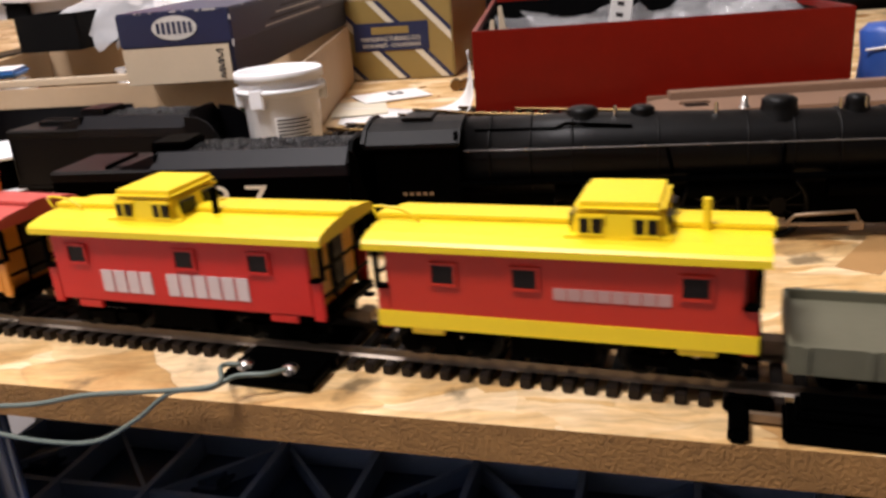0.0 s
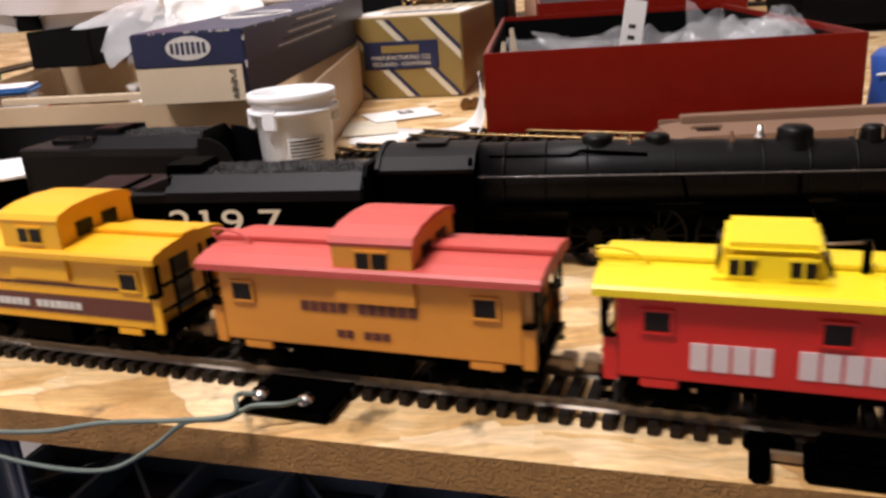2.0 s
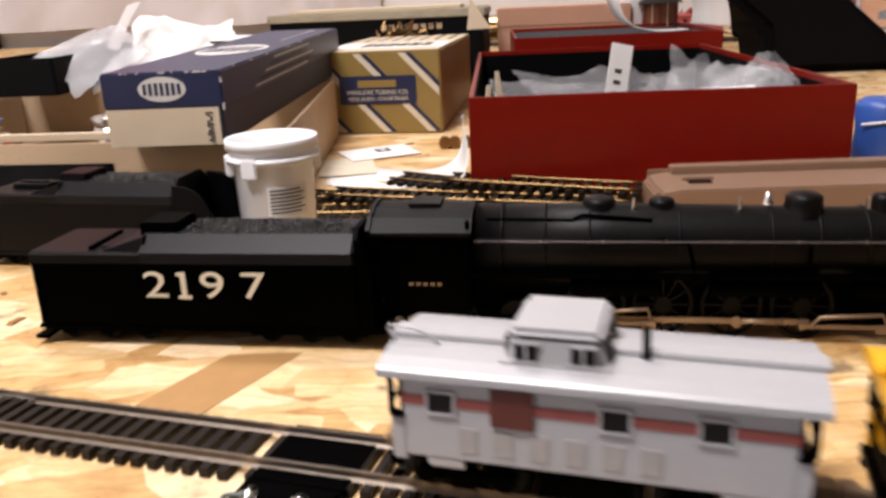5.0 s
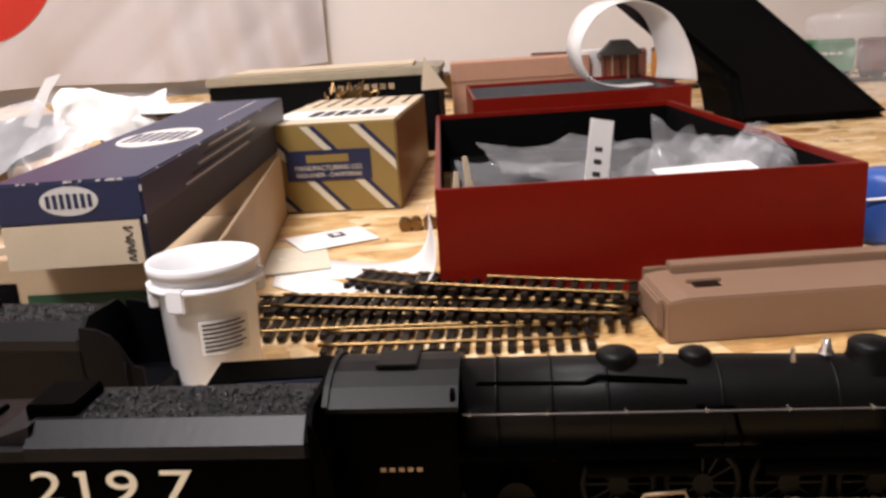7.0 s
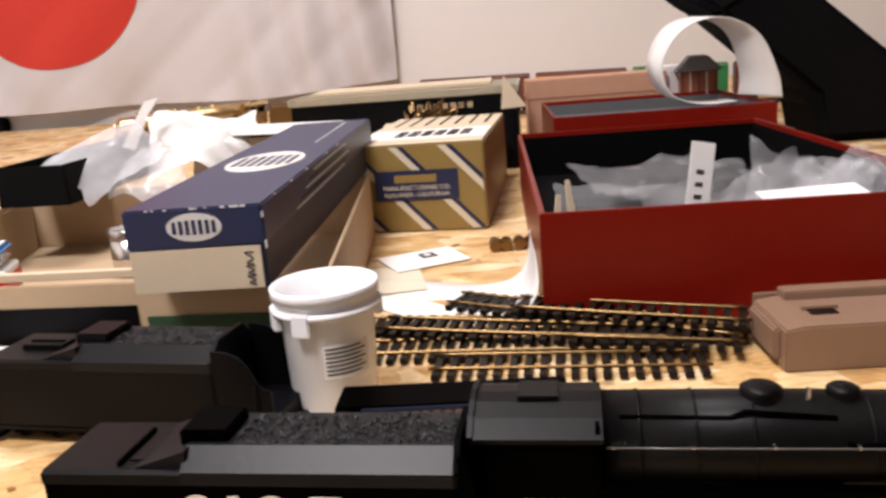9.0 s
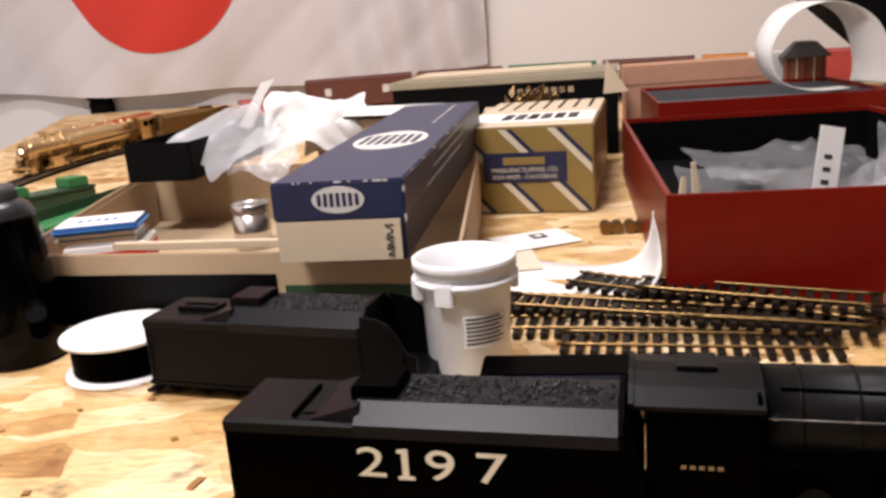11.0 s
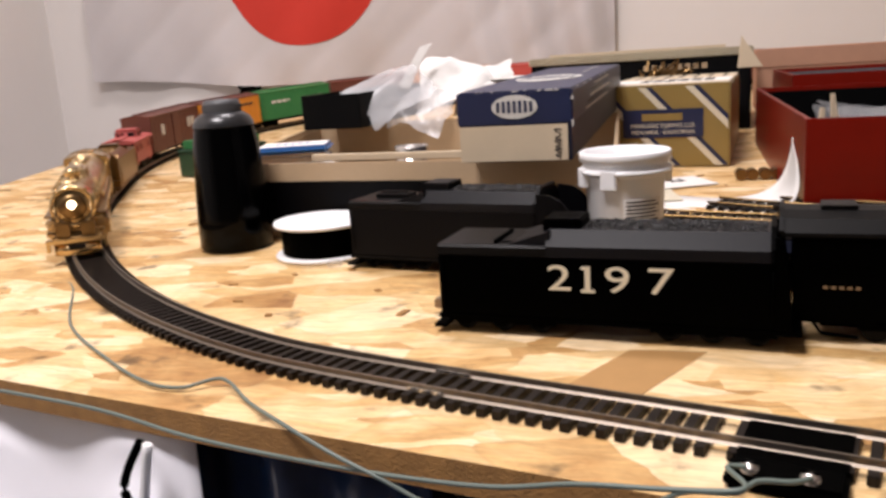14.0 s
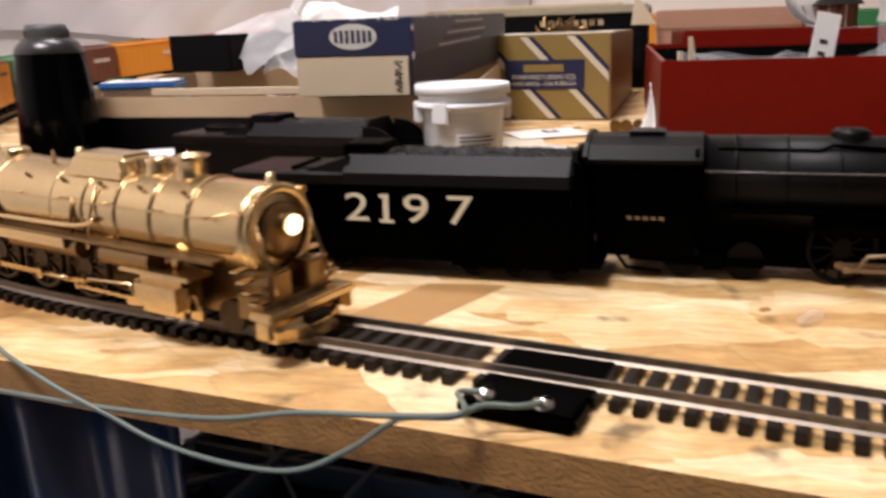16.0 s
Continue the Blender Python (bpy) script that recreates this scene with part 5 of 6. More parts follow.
def papers():
    # curled white sheet: it lies flat, then bends up to a corner against the red box
    fore = smooth_line([(-0.030, 0.347, 0), (-0.002, 0.321, 0), (0.028, 0.309, 0), (0.050, 0.304, 0.003), (0.0612, 0.303, 0.015), (0.0625, 0.310, 0.030), (0.0600, 0.318, 0.0455)], 5)
    hind = smooth_line([(-0.034, 0.402, 0), (-0.002, 0.391, 0), (0.025, 0.375, 0.0005), (0.044, 0.360, 0.005), (0.0545, 0.346, 0.013), (0.0598, 0.334, 0.026), (0.0610, 0.320, 0.0460)], 5)
    bm = bmesh.new()
    rows = []
    for a, b in zip(fore, hind):
        rows.append([bm.verts.new(a.lerp(b, v) + Vector((0, 0, 0.0012 + rise(a.lerp(b, v).y) - 0.0012 * math.sin(math.pi * v)))) for v in (0, 0.25, 0.5, 0.75, 1)])
    for a, b in zip(rows, rows[1:]):
        for k in range(4):
            bm.faces.new((a[k], b[k], b[k + 1], a[k + 1])).smooth = True
    ob = part("paper_sheet", bm, WHITE)
    so = ob.modifiers.new("thick", "SOLIDIFY")
    so.thickness = 0.0003
    tagged(ob, "curled sheet of white paper against the red box", "paper")
    c = thing("printed_card", pose(-0.002, 0.448, rise(0.448) + 0.001, 1, 0, 24), "small white printed card with a black mark, lying flat", "card")
    part("sheet", box(-0.030, 0.024, -0.026, 0.014, 0, 0.0006), WHITE, c)
    part("mark", box(-0.003, 0.008, -0.006, 0.006, 0.0006, 0.0009), DARK_PRINT, c)
    part("mark_core", box(0.000, 0.005, -0.002, 0.003, 0.0009, 0.0011), WHITE, c)
    c2 = part("paper_sheet", box(-0.02, 0.02, -0.03, 0.03, 0, 0.0006), CREAM_PRINT)
    c2.matrix_basis = pose(-0.022, 0.40, rise(0.4) + 0.0004, 0, 0, 8)
    tagged(c2, "cream instruction slip lying on the board", "paper")
    f = thing("brass_trucks", pose(0.052, 0.455, rise(0.455)), "pair of small dark brass wheel trucks lying on the board", "model part")
    for x in (0, 0.017):
        b = box(x - 0.006, x + 0.006, -0.004, 0.004, 0.004, 0.007, 0.0004)
        part("frame", b, BRASS_DARK, f)
        for dx in (-0.004, 0.004):
            part("wheel", cyl(0.0042, 0.0042, 0.012, pose(x + dx, 0.006, 0.0042, 90), 14), BRASS_DARK, f)
    wr = part("plastic_scrap", box(-0.004, 0.004, -0.003, 0.003, 0, 0.004, 0.001), CLEAR)
    wr.matrix_basis = pose(-0.1885, 0.212, rise(0.21), 0, 0, 30)
    tagged(wr, "tiny clear plastic scrap beside the spool", "scrap")
    wr = part("plastic_scrap", box(-0.005, 0.006, -0.002, 0.002, 0, 0.003, 0.001), CLEAR)
    wr.matrix_basis = pose(0.085, 0.065, 0, 0, 0, 50)
    tagged(wr, "small clear plastic scrap beside the engine", "scrap")


papers()


def back_clutter():
    z = rise(0.8)
    t = thing("flat_black_box", pose(-0.150, 0.80, z, 0, 0, -6), "long black cardboard box with a worn gilt lid", "box")
    part("body", box(0, 0.245, 0, 0.14, 0, 0.080, 0.001), BLACK_CLOTH, t)
    lid = part("lid", box(-0.002, 0.247, -0.002, 0.142, 0.080, 0.089, 0.001), mat("gilt_card", (0.27, 0.23, 0.15), 0.4, 0.3, var=0.3), t)
    for i in range(4):
        part("trim_line", box(-0.0024, 0.2474, -0.0024, 0.1424, 0.0815 + i * 0.002, 0.0822 + i * 0.002), CREAM_PRINT, lid)
    for i in range(8):
        part("print_line", box(0.13 + 0.009 * i, 0.136 + 0.009 * i, -0.0006, -0.0001, 0.068, 0.074), TAN, t)
    st = part("paper_sheet", box(0, 0.20, 0, 0.10, 0, 0.003), CREAM)
    st.matrix_basis = pose(-0.130, 0.82, z + 0.0893, 0, 0, -4)
    tagged(st, "cream booklet on the long black box", "booklet")
    GREYCARD = mat("grey_card", (0.10, 0.10, 0.105), 0.7)
    r = thing("red_carton", pose(0.122, 0.690, rise(0.69), 0, 0, -3), "open red cardboard box with a grey inside behind another", "box")
    open_box(r, 0.21, 0.20, 0.062, 0.003, RED, GREYCARD)
    part("insert", box(0.004, 0.206, 0.004, 0.196, 0.004, 0.046), GREYCARD, r)
    tb = thing("tan_box", pose(0.12, 0.93, rise(0.93), 0, 0, -3), "peach cardboard box behind the red lid", "box")
    PEACH = mat("peach_card", (0.50, 0.27, 0.17), 0.7)
    part("body", box(0, 0.17, 0, 0.07, 0, 0.056, 0.001), PEACH, tb)
    part("lid", box(-0.001, 0.171, -0.001, 0.071, 0.054, 0.0775, 0.0012), PEACH, tb)
    wb = part("white_box", box(0, 0.07, 0, 0.06, 0, 0.082, 0.001), WHITE)
    wb.matrix_basis = pose(0.278, 0.93, rise(0.93), 0, 0, -3)
    tagged(wb, "white cardboard box behind the red lid", "box")
    # flap and roll of paper
    fl = part("paper_flap", prism([(0, 0), (0.028, 0), (0.008, 0.034)], -0.0004, 0.0004), CREAM)
    fl.matrix_basis = pose(0.075, 0.735, rise(0.73) + 0.0695, -15, 0, 20)
    tagged(fl, "pink-cream torn paper flap on the gold box", "paper")
    way = smooth_line([(0.352, 0.72, 0.0742), (0.347, 0.72, 0.100), (0.328, 0.72, 0.137), (0.293, 0.72, 0.155), (0.256, 0.72, 0.147), (0.235, 0.72, 0.116), (0.243, 0.72, 0.086), (0.272, 0.72, 0.0742), (0.310, 0.725, 0.0738)], 7)
    bm = bmesh.new()
    rr = []
    for i, p in enumerate(way):
        u = i / (len(way) - 1)
        wide = Vector((-0.034 * (1 - u) ** 1.4, 0.030, 0.004 * (1 - u)))
        rr.append([bm.verts.new(p + wide * f) for f in (0, 0.5, 1.0)])
    for a, b in zip(rr, rr[1:]):
        for k in (0, 1):
            bm.faces.new((a[k], b[k], b[k + 1], a[k + 1])).smooth = True
    lp = part("paper_loop", bm, WHITE)
    so = lp.modifiers.new("thick", "SOLIDIFY")
    so.thickness = 0.0008
    tagged(lp, "loop of white paper strip standing on the red lid", "paper")
    h = thing("model_house", pose(0.322, 0.90, rise(0.9), 0, 0, -12), "small brown model station house with dark roof", "model house")
    part("wall", box(-0.021, 0.021, -0.020, 0.020, 0, 0.079), mat("house_brown", (0.26, 0.075, 0.03), 0.6), h)
    part("roof", prism([(-0.027, 0.078), (0.027, 0.078), (0.010, 0.095), (-0.010, 0.095)], -0.026, 0.026), mat("slate_roof", (0.10, 0.095, 0.09), 0.7), h)
    for i in range(5):
        part("post", box(-0.020 + 0.0092 * i, -0.0182 + 0.0092 * i, -0.0222, -0.0204, 0.05, 0.078), CREAM if i % 2 else BROWN_CAR, h)
    # black case, leaning
    cs = thing("black_case", pose(0.450, 0.78, rise(0.78), 0, 0, -2), "large black padded case leaning beside the boxes", "case")
    bm = prism([(-0.030, 0), (0.150, 0), (-0.138, 0.245), (-0.172, 0.247), (-0.2125, 0.205), (-0.040, 0.052)], 0, 0.115)
    bmesh.ops.bevel(bm, geom=bm.edges[:], offset=0.011, segments=3, affect="EDGES")
    part("body", bm, BLACK_CLOTH, cs)
    bm = prism([(-0.060, 0.178), (-0.132, 0.243), (-0.172, 0.249), (-0.214, 0.207), (-0.140, 0.140)], -0.005, 0.110)
    bmesh.ops.bevel(bm, geom=bm.edges[:], offset=0.009, segments=3, affect="EDGES")
    part("flap", bm, SLATE, cs)
    part("strap", tube(smooth_line([(-0.150, 0.010, 0.148), (-0.176, 0.004, 0.158), (-0.200, 0.004, 0.180), (-0.212, 0.010, 0.205)], 5), 0.008, 8), SLATE, cs)
    film_bag("crumpled clear plastic sheet behind the case", pose(0.72, 0.95, 0.03, 60, 0, 0), 0.25, 0.2, 0.08, 77)
    bl = thing("blue_cable_reel", pose(0.328, 0.345, rise(0.34)) @ Matrix.Diagonal((0.75, 0.75, 0.75, 1)), "blue plastic reel with pale cord beside the red box", "reel")
    part("body", lathe([(0.0001, 0), (0.020, 0.0), (0.024, 0.006), (0.022, 0.03), (0.024, 0.05), (0.018, 0.056), (0.0001, 0.056)], 30), BLUE, bl)
    part("cord", tube(smooth_line([(-0.024, -0.010, 0.036), (-0.005, -0.024, 0.040), (0.02, -0.018, 0.043), (0.04, 0, 0.05)], 6), 0.0012, 6), WHITE, bl)
    # brass engine parts behind the gold box
    rng = random.Random(3)
    br = thing("brass_castings", pose(0.012, 0.765, rise(0.76)), "heap of loose brass castings on a carton", "model part")
    part("carton", box(-0.06, 0.03, -0.01, 0.03, 0, 0.058, 0.001), CREAM, br)
    bm = bmesh.new()
    for i in range(60):
        q = pose(rng.uniform(-0.035, 0.02), rng.uniform(-0.005, 0.022), 0.060 + rng.uniform(0, 0.010), rng.uniform(0, 180), rng.uniform(0, 180), rng.uniform(0, 180))
        cyl(rng.uniform(0.0008, 0.002), rng.uniform(0.0006, 0.002), rng.uniform(0.006, 0.016), q, 7, bm)
    part("casting", bm, BRASS_DARK, br)
    wp = part("paper_sheet", box(0, 0.10, 0, 0.09, 0, 0.0008), WHITE)
    wp.matrix_basis = pose(-0.20, 0.61, 0.0885, 0, 0, -20)
    tagged(wp, "white paper sheet lying behind the blue box", "paper")
    sp = part("carton", box(0, 0.09, 0, 0.085, 0, 0.075, 0.001), TAN)
    sp.matrix_basis = pose(-0.195, 0.617, rise(0.61), 0, 0, -20)
    tagged(sp, "tan carton under the white paper", "box")
    # green engine body left of the tray
    ge = thing("green_car_body", pose(-0.455, 0.600, rise(0.6), 0, 0, 62), "green plastic model wagon standing behind the bottle", "model part")
    part("body", box(-0.045, 0.045, -0.014, 0.014, 0, 0.024, 0.001), DARK_GREEN, ge)
    part("roof", box(-0.046, 0.046, -0.015, 0.015, 0.024, 0.027, 0.001), DARK_GREEN, ge)
    for sx in (-1, 1):
        part("cab", box(sx * 0.03 - 0.010, sx * 0.03 + 0.010, -0.012, 0.012, 0.027, 0.036, 0.001), GREEN, ge)


    gf = thing("green_flat_car", pose(-0.362, 0.510, rise(0.5), 0, 0, 80), "long green plastic flat wagon standing beside the tray", "model part")
    part("deck", box(-0.080, 0.090, -0.014, 0.014, 0.020, 0.026, 0.001), GREEN, gf)
    part("side_sill", box(-0.080, 0.090, 0.0142, 0.0152, 0.012, 0.034, 0.0004), DARK_GREEN, gf)
    for sx in (-1, 1):
        part("truck", box(sx * 0.055 - 0.012, sx * 0.055 + 0.012, -0.011, 0.011, 0, 0.020, 0.002), BLACK, gf)
    hk = thing("wall_clamp", pose(-0.828, WALL_Y, 0.030), "black clamp fixed to the wall below the flag", "clamp")
    part("plate", box(-0.020, 0.024, -0.020, 0, 0, 0.050, 0.003), BLACK_CLOTH, hk)
    part("jaw", prism([(-0.036, 0.078), (0.024, 0.066), (0.024, 0.050), (-0.018, 0.050), (-0.024, 0.062)], -0.022, 0.0), BLACK_CLOTH, hk)


back_clutter()


def flag():
    """White cloth with a red disc, hung on the wall, with soft folds."""
    cx, cz, rd = -0.680, 0.339, 0.179
    x0, x1, z0, z1 = -1.18, -0.068, 0.092, 0.78
    def fold(x, z):
        a = 0.5 + 0.5 * math.tanh((x + 0.30) * 7)
        drape = 0.020 * math.sin(13 * (x + 0.68) - 9 * z) * math.exp(-((x + 0.68) / 0.55) ** 2) + 0.006 * math.sin(34 * x + 14 * z + 1.3 * math.sin(11 * z))
        crease = 0.0035 * abs(math.sin(21 * x - 25 * z)) ** 6
        return WALL_Y - 0.032 - 0.010 * a - 0.016 * a * math.sin(60 * x + 6 * z + 1.6 * math.sin(8 * z)) + drape * (0.4 + 0.6 * (1 - a)) * 0.7 + crease
    t = thing("wall_flag", Matrix(), "white cloth flag with a red disc hanging on the wall", "flag")
    bm = bmesh.new()
    nx, nz = 180, 56
    g = []
    for j in range(nz + 1):
        row = []
        for i in range(nx + 1):
            x = x0 + (x1 - x0) * i / nx
            u = (x - x0) / (x1 - x0)
            low = z0 + 0.022 * (1 - u) - 0.02 * math.sin(math.pi * u) + 0.004 * math.sin(14 * u)
            z = low + (z1 - low) * j / nz
            row.append(bm.verts.new((x, fold(x, z), z)))
        g.append(row)
    for j in range(nz):
        for i in range(nx):
            bm.faces.new((g[j][i], g[j][i + 1], g[j + 1][i + 1], g[j + 1][i])).smooth = True
    part("cloth", bm, FLAG, t)
    bm = bmesh.new()
    rings = []
    for k in range(13):
        r = rd * k / 12
        rings.append([bm.verts.new((cx + r * math.cos(a), fold(cx + r * math.cos(a), cz + r * math.sin(a)) - 0.0015, cz + r * math.sin(a))) for a in [2 * math.pi * q / 72 for q in range(72)]])
    for a, b in zip(rings, rings[1:]):
        for q in range(72):
            bm.faces.new((a[q], a[(q + 1) % 72], b[(q + 1) % 72], b[q])).smooth = True
    bmesh.ops.remove_doubles(bm, verts=bm.verts[:], dist=1e-5)
    part("disc", bm, FLAG_RED, t, "red cloth disc")


flag()


# ---- front edge: terminal, wires, plastic pieces ----
def along(s, n, z=0.0):
    p = START + HEAD * s + Vector((-HEAD.y, HEAD.x, 0)) * n
    return (p.x, p.y, z)


def terminal():
    t = thing("terminal_plate", pose(*along(0.0, 0.0), 0, 0, -17), "black plastic track terminal with two screws and wires", "terminal")
    part("plate", box(0.0005, 0.0285, -0.0276, -0.0150, 0, 0.0042, 0.0012), BLACK, t)
    part("tie_block", box(0.0005, 0.0285, -0.0150, 0.0140, 0.0004, 0.0034, 0.0006), BLACK, t)
    for x in (0.0073, 0.0212):
        sc = part("screw", lathe([(0.0026, 0.0042), (0.0026, 0.0052), (0.0018, 0.0062), (0.0001, 0.0065)], 18, None, pose(x - 0.001, -0.0236, 0)), STEEL, t)
        part("slot", box(x - 0.0030, x + 0.0010, -0.0238, -0.0232, 0.0062, 0.0067), BLACK, sc)


terminal()


def terminal_wires():
    a = [along(0.0060, -0.0255, 0.0060), along(0.0020, -0.0285, 0.0065), (-0.004, -0.0155, 0.0075), (-0.020, -0.012, 0.0045), (-0.043, -0.0065, 0.0015), (-0.066, -0.0005, -0.004),
         (-0.097, 0.007, -0.0065), (-0.136, 0.016, -0.007), (-0.172, 0.0245, -0.006), (-0.217, 0.035, -0.002), (-0.30, 0.05, 0.0005)]
    w = [along(0.0205, -0.0255, 0.0060), along(0.0170, -0.0300, 0.0065), along(0.0100, -0.0335, 0.0070), (-0.006, -0.0155, 0.0065), (-0.018, -0.0125, 0.004), (-0.030, -0.010, -0.005), (-0.045, -0.006, -0.0135),
         (-0.064, -0.001, -0.0155), (-0.084, 0.004, -0.0135), (-0.099, 0.007, -0.008), (-0.115, 0.011, -0.003), (-0.134, 0.019, 0.0022), (-0.153, 0.035, 0.0016),
         (-0.171, 0.051, 0.0030), (-0.184, 0.0455, 0.0016), (-0.200, 0.0490, 0.0016), (-0.230, 0.070, 0.0014), (-0.280, 0.113, 0.0014), (-0.33, 0.18, 0.0014), (-0.36, 0.19, 0.0014)]
    for pts in (a, w):
        ob = part("terminal_wire", tube(smooth_line(pts, 8), 0.00068, 6), WIRE)
        tagged(ob, "thin grey-green wire running from the terminal over the edge", "wire")


terminal_wires()



def edge_pieces():
    t = thing("switch_machine", pose(*along(0.160, -0.016), 0, 0, -17), "black plastic switch motor box beside the track", "switch motor")
    part("body", box(-0.0165, 0.050, -0.0095, 0.0012, 0, 0.0050, 0.0008), BLACK, t)
    part("cover", box(-0.0140, 0.012, -0.0080, 0.0005, 0.0050, 0.0085, 0.0010), BLACK, t)
    part("cover", box(0.018, 0.048, -0.0080, 0.0005, 0.0050, 0.0085, 0.0010), BLACK, t)
    part("lever", cyl(0.0013, 0.0013, 0.006, pose(0.0150, -0.004, 0.0045), 12), PLASTIC_WHITE, t)
    part("arm", box(-0.0235, -0.0165, -0.0030, -0.0015, 0.001, 0.003), DULL, t)
    part("end_stop", box(-0.0280, -0.0235, -0.0120, 0.0005, 0, 0.0040, 0.0008), BLACK, t)
    part("stop_cap", box(-0.0290, -0.0180, 0.0006, 0.0040, 0, 0.0046, 0.0008), BLACK, t)
    # flakes standing out in the board
    for x, y, a, l, w in ((-0.0262, 0.0795, 60, 0.060, 0.024), (0.20, 0.07, 50, 0.04, 0.014)):
        f = part("wood_flake", box(-l / 2, l / 2, -w / 2, w / 2, -0.0004, 0.0003), FLAKE)
        f.matrix_basis = pose(x, y, rise(y), 0, 0, a)
        tagged(f, "broad brown wood flake in the board's surface", "wood flake")


edge_pieces()


def wood_chips():
    """Small splinters and crumbs lying on the board."""
    rng = random.Random(12)
    spots = [(-0.232, 0.178), (-0.205, 0.196), (-0.165, 0.222), (-0.176, 0.205), (-0.150, 0.168), (-0.215, 0.150), (-0.19, 0.13), (-0.128, 0.135), (0.075, 0.075), (0.105, 0.045), (0.155, 0.06), (-0.055, 0.245), (-0.34, 0.33), (0.02, 0.475), (0.035, 0.43)]
    for x, y in spots:
        l, w = rng.uniform(0.003, 0.009), rng.uniform(0.0008, 0.003)
        bm = prism([(-l / 2, 0), (l / 2, 0), (l * 0.4, 0.0007), (-l * 0.3, 0.0009)], -w / 2, w / 2)
        ob = part("wood_chip", bm, OSB_EDGE if rng.random() < 0.6 else FLAKE)
        ob.matrix_basis = pose(x, y, rise(y) + 0.0001, 0, 0, rng.uniform(0, 180))
        tagged(ob, "small brown wood splinter lying on the board", "wood chip", "wood splinters")


wood_chips()


# ---- under the table ----
def under_table():
    t = thing("blue_crate", pose(-0.155, -0.045, -0.715, 0, 0, -13), "dark blue plastic crate with a ribbed lid under the table", "crate")
    part("body", box(0, 0.30, 0, 0.34, 0, 0.62, 0.01), BLUE_TARP, t)
    lid = part("lid", box(-0.01, 0.31, -0.012, 0.35, 0.62, 0.640, 0.004), BLUE_TARP, t)
    for i in range(9):
        part("rib", box(-0.005 + 0.038 * i, -0.0025 + 0.038 * i, -0.008, 0.19, 0.640, 0.650), BLUE_RIB, lid)
    for j in range(6):
        part("rib", box(-0.008, 0.308, -0.006 + 0.038 * j, -0.0035 + 0.038 * j, 0.640, 0.649), BLUE_RIB, lid)
    for i in range(8):
        for j in range(5):
            x, y = 0.0145 + 0.038 * i, 0.0145 + 0.038 * j
            bm = box(-0.0255, 0.0255, -0.0008, 0.0008, 0.640, 0.647)
            q = part("rib", bm, BLUE_RIB, lid)
            q.data.transform(pose(x, y, 0, 0, 0, 45 if (i + j) % 2 else -45))
            if (i * 3 + j) % 2:
                part("cell_block", box(x - 0.010, x + 0.004, y - 0.009, y + 0.006, 0.640, 0.6455, 0.002), BLUE_TARP, lid)
    d = thing("dark_carton", pose(0.160, -0.125, -0.72, 0, 0, -13), "dark cardboard carton with pale printing under the table", "box")
    part("body", box(0, 0.40, 0, 0.34, 0, 0.60, 0.003), mat("dark_carton", (0.02, 0.018, 0.017), 0.6), d)
    for i in range(5):
        part("print_bar", box(0.030 + 0.016 * i, 0.041 + 0.016 * i, 0.004, 0.032, 0.600, 0.6004), PRINT, d)
    # hanging blue sheet
    bm = bmesh.new()
    n = 60
    rows = []
    for i in range(n + 1):
        x = -0.200 + 0.110 * i / n
        y = -0.0125 - 0.24 * x + 0.022 + 0.006 * math.sin(95 * x) + 0.003 * math.sin(231 * x + 1)
        rows.append([bm.verts.new((x + 0.01 * math.sin(3 * k), y + 0.006 * k * math.sin(40 * x + k), -0.0125 - 0.18 * k)) for k in range(5)])
    for a, b in zip(rows, rows[1:]):
        for k in range(4):
            bm.faces.new((a[k], a[k + 1], b[k + 1], b[k])).smooth = True
    tp = thing("blue_tarp", Matrix(), "dark blue plastic sheet hanging in folds under the table edge", "tarp")
    hem = [r[0].co.copy() + Vector((0, -0.002, -0.002)) for r in rows]
    sh = part("sheet", bm, BLUE_TARP, tp)
    so = sh.modifiers.new("thick", "SOLIDIFY")
    so.thickness = 0.001
    part("hem", tube(hem, 0.0013, 6), BLUE_TARP, tp)
    bm = bmesh.new()
    rows = []
    for i in range(61):
        x = -0.57 + 0.395 * i / 60
        y = -0.0125 - 0.24 * x + 0.004 + 0.0025 * math.sin(70 * x)
        rows.append([bm.verts.new((x, y + 0.003 * math.sin(9 * k + 30 * x) * (k > 0), -0.0115 - 0.12 * k)) for k in range(6)])
    for a, c in zip(rows, rows[1:]):
        for k in range(5):
            bm.faces.new((a[k], a[k + 1], c[k + 1], c[k])).smooth = True
    ws = part("white_cloth", bm, WHITE_SHEET)
    so = ws.modifiers.new("thick", "SOLIDIFY")
    so.thickness = 0.001
    tagged(ws, "pale white sheeting hanging under the table's corner", "cloth")
    for k, (mm, r, lab) in enumerate(((BLACK, 0.0016, "black cord looped under the table edge"), (PLASTIC_WHITE, 0.0018, "white cord looped under the table edge"))):
        pts = [(-0.192 + 0.004 * k, 0.0290 - 0.002 * k, -0.0112), (-0.200 + 0.006 * k, 0.0275, -0.030 - 0.012 * k), (-0.188, 0.0265, -0.046 - 0.010 * k), (-0.202, 0.0270, -0.058), (-0.184 - 0.008 * k, 0.0260, -0.072 - 0.014 * k), (-0.198, 0.0270, -0.100), (-0.190, 0.0280, -0.160)]
        cord = part("hanging_cord", tube(smooth_line(pts, 7), r, 7), mm)
        tagged(cord, lab, "cord")
    film_bag("crumpled clear plastic on the floor by the table", pose(-0.52, 0.05, -0.74, 0, 0, 20), 0.3, 0.25, 0.12, 91)
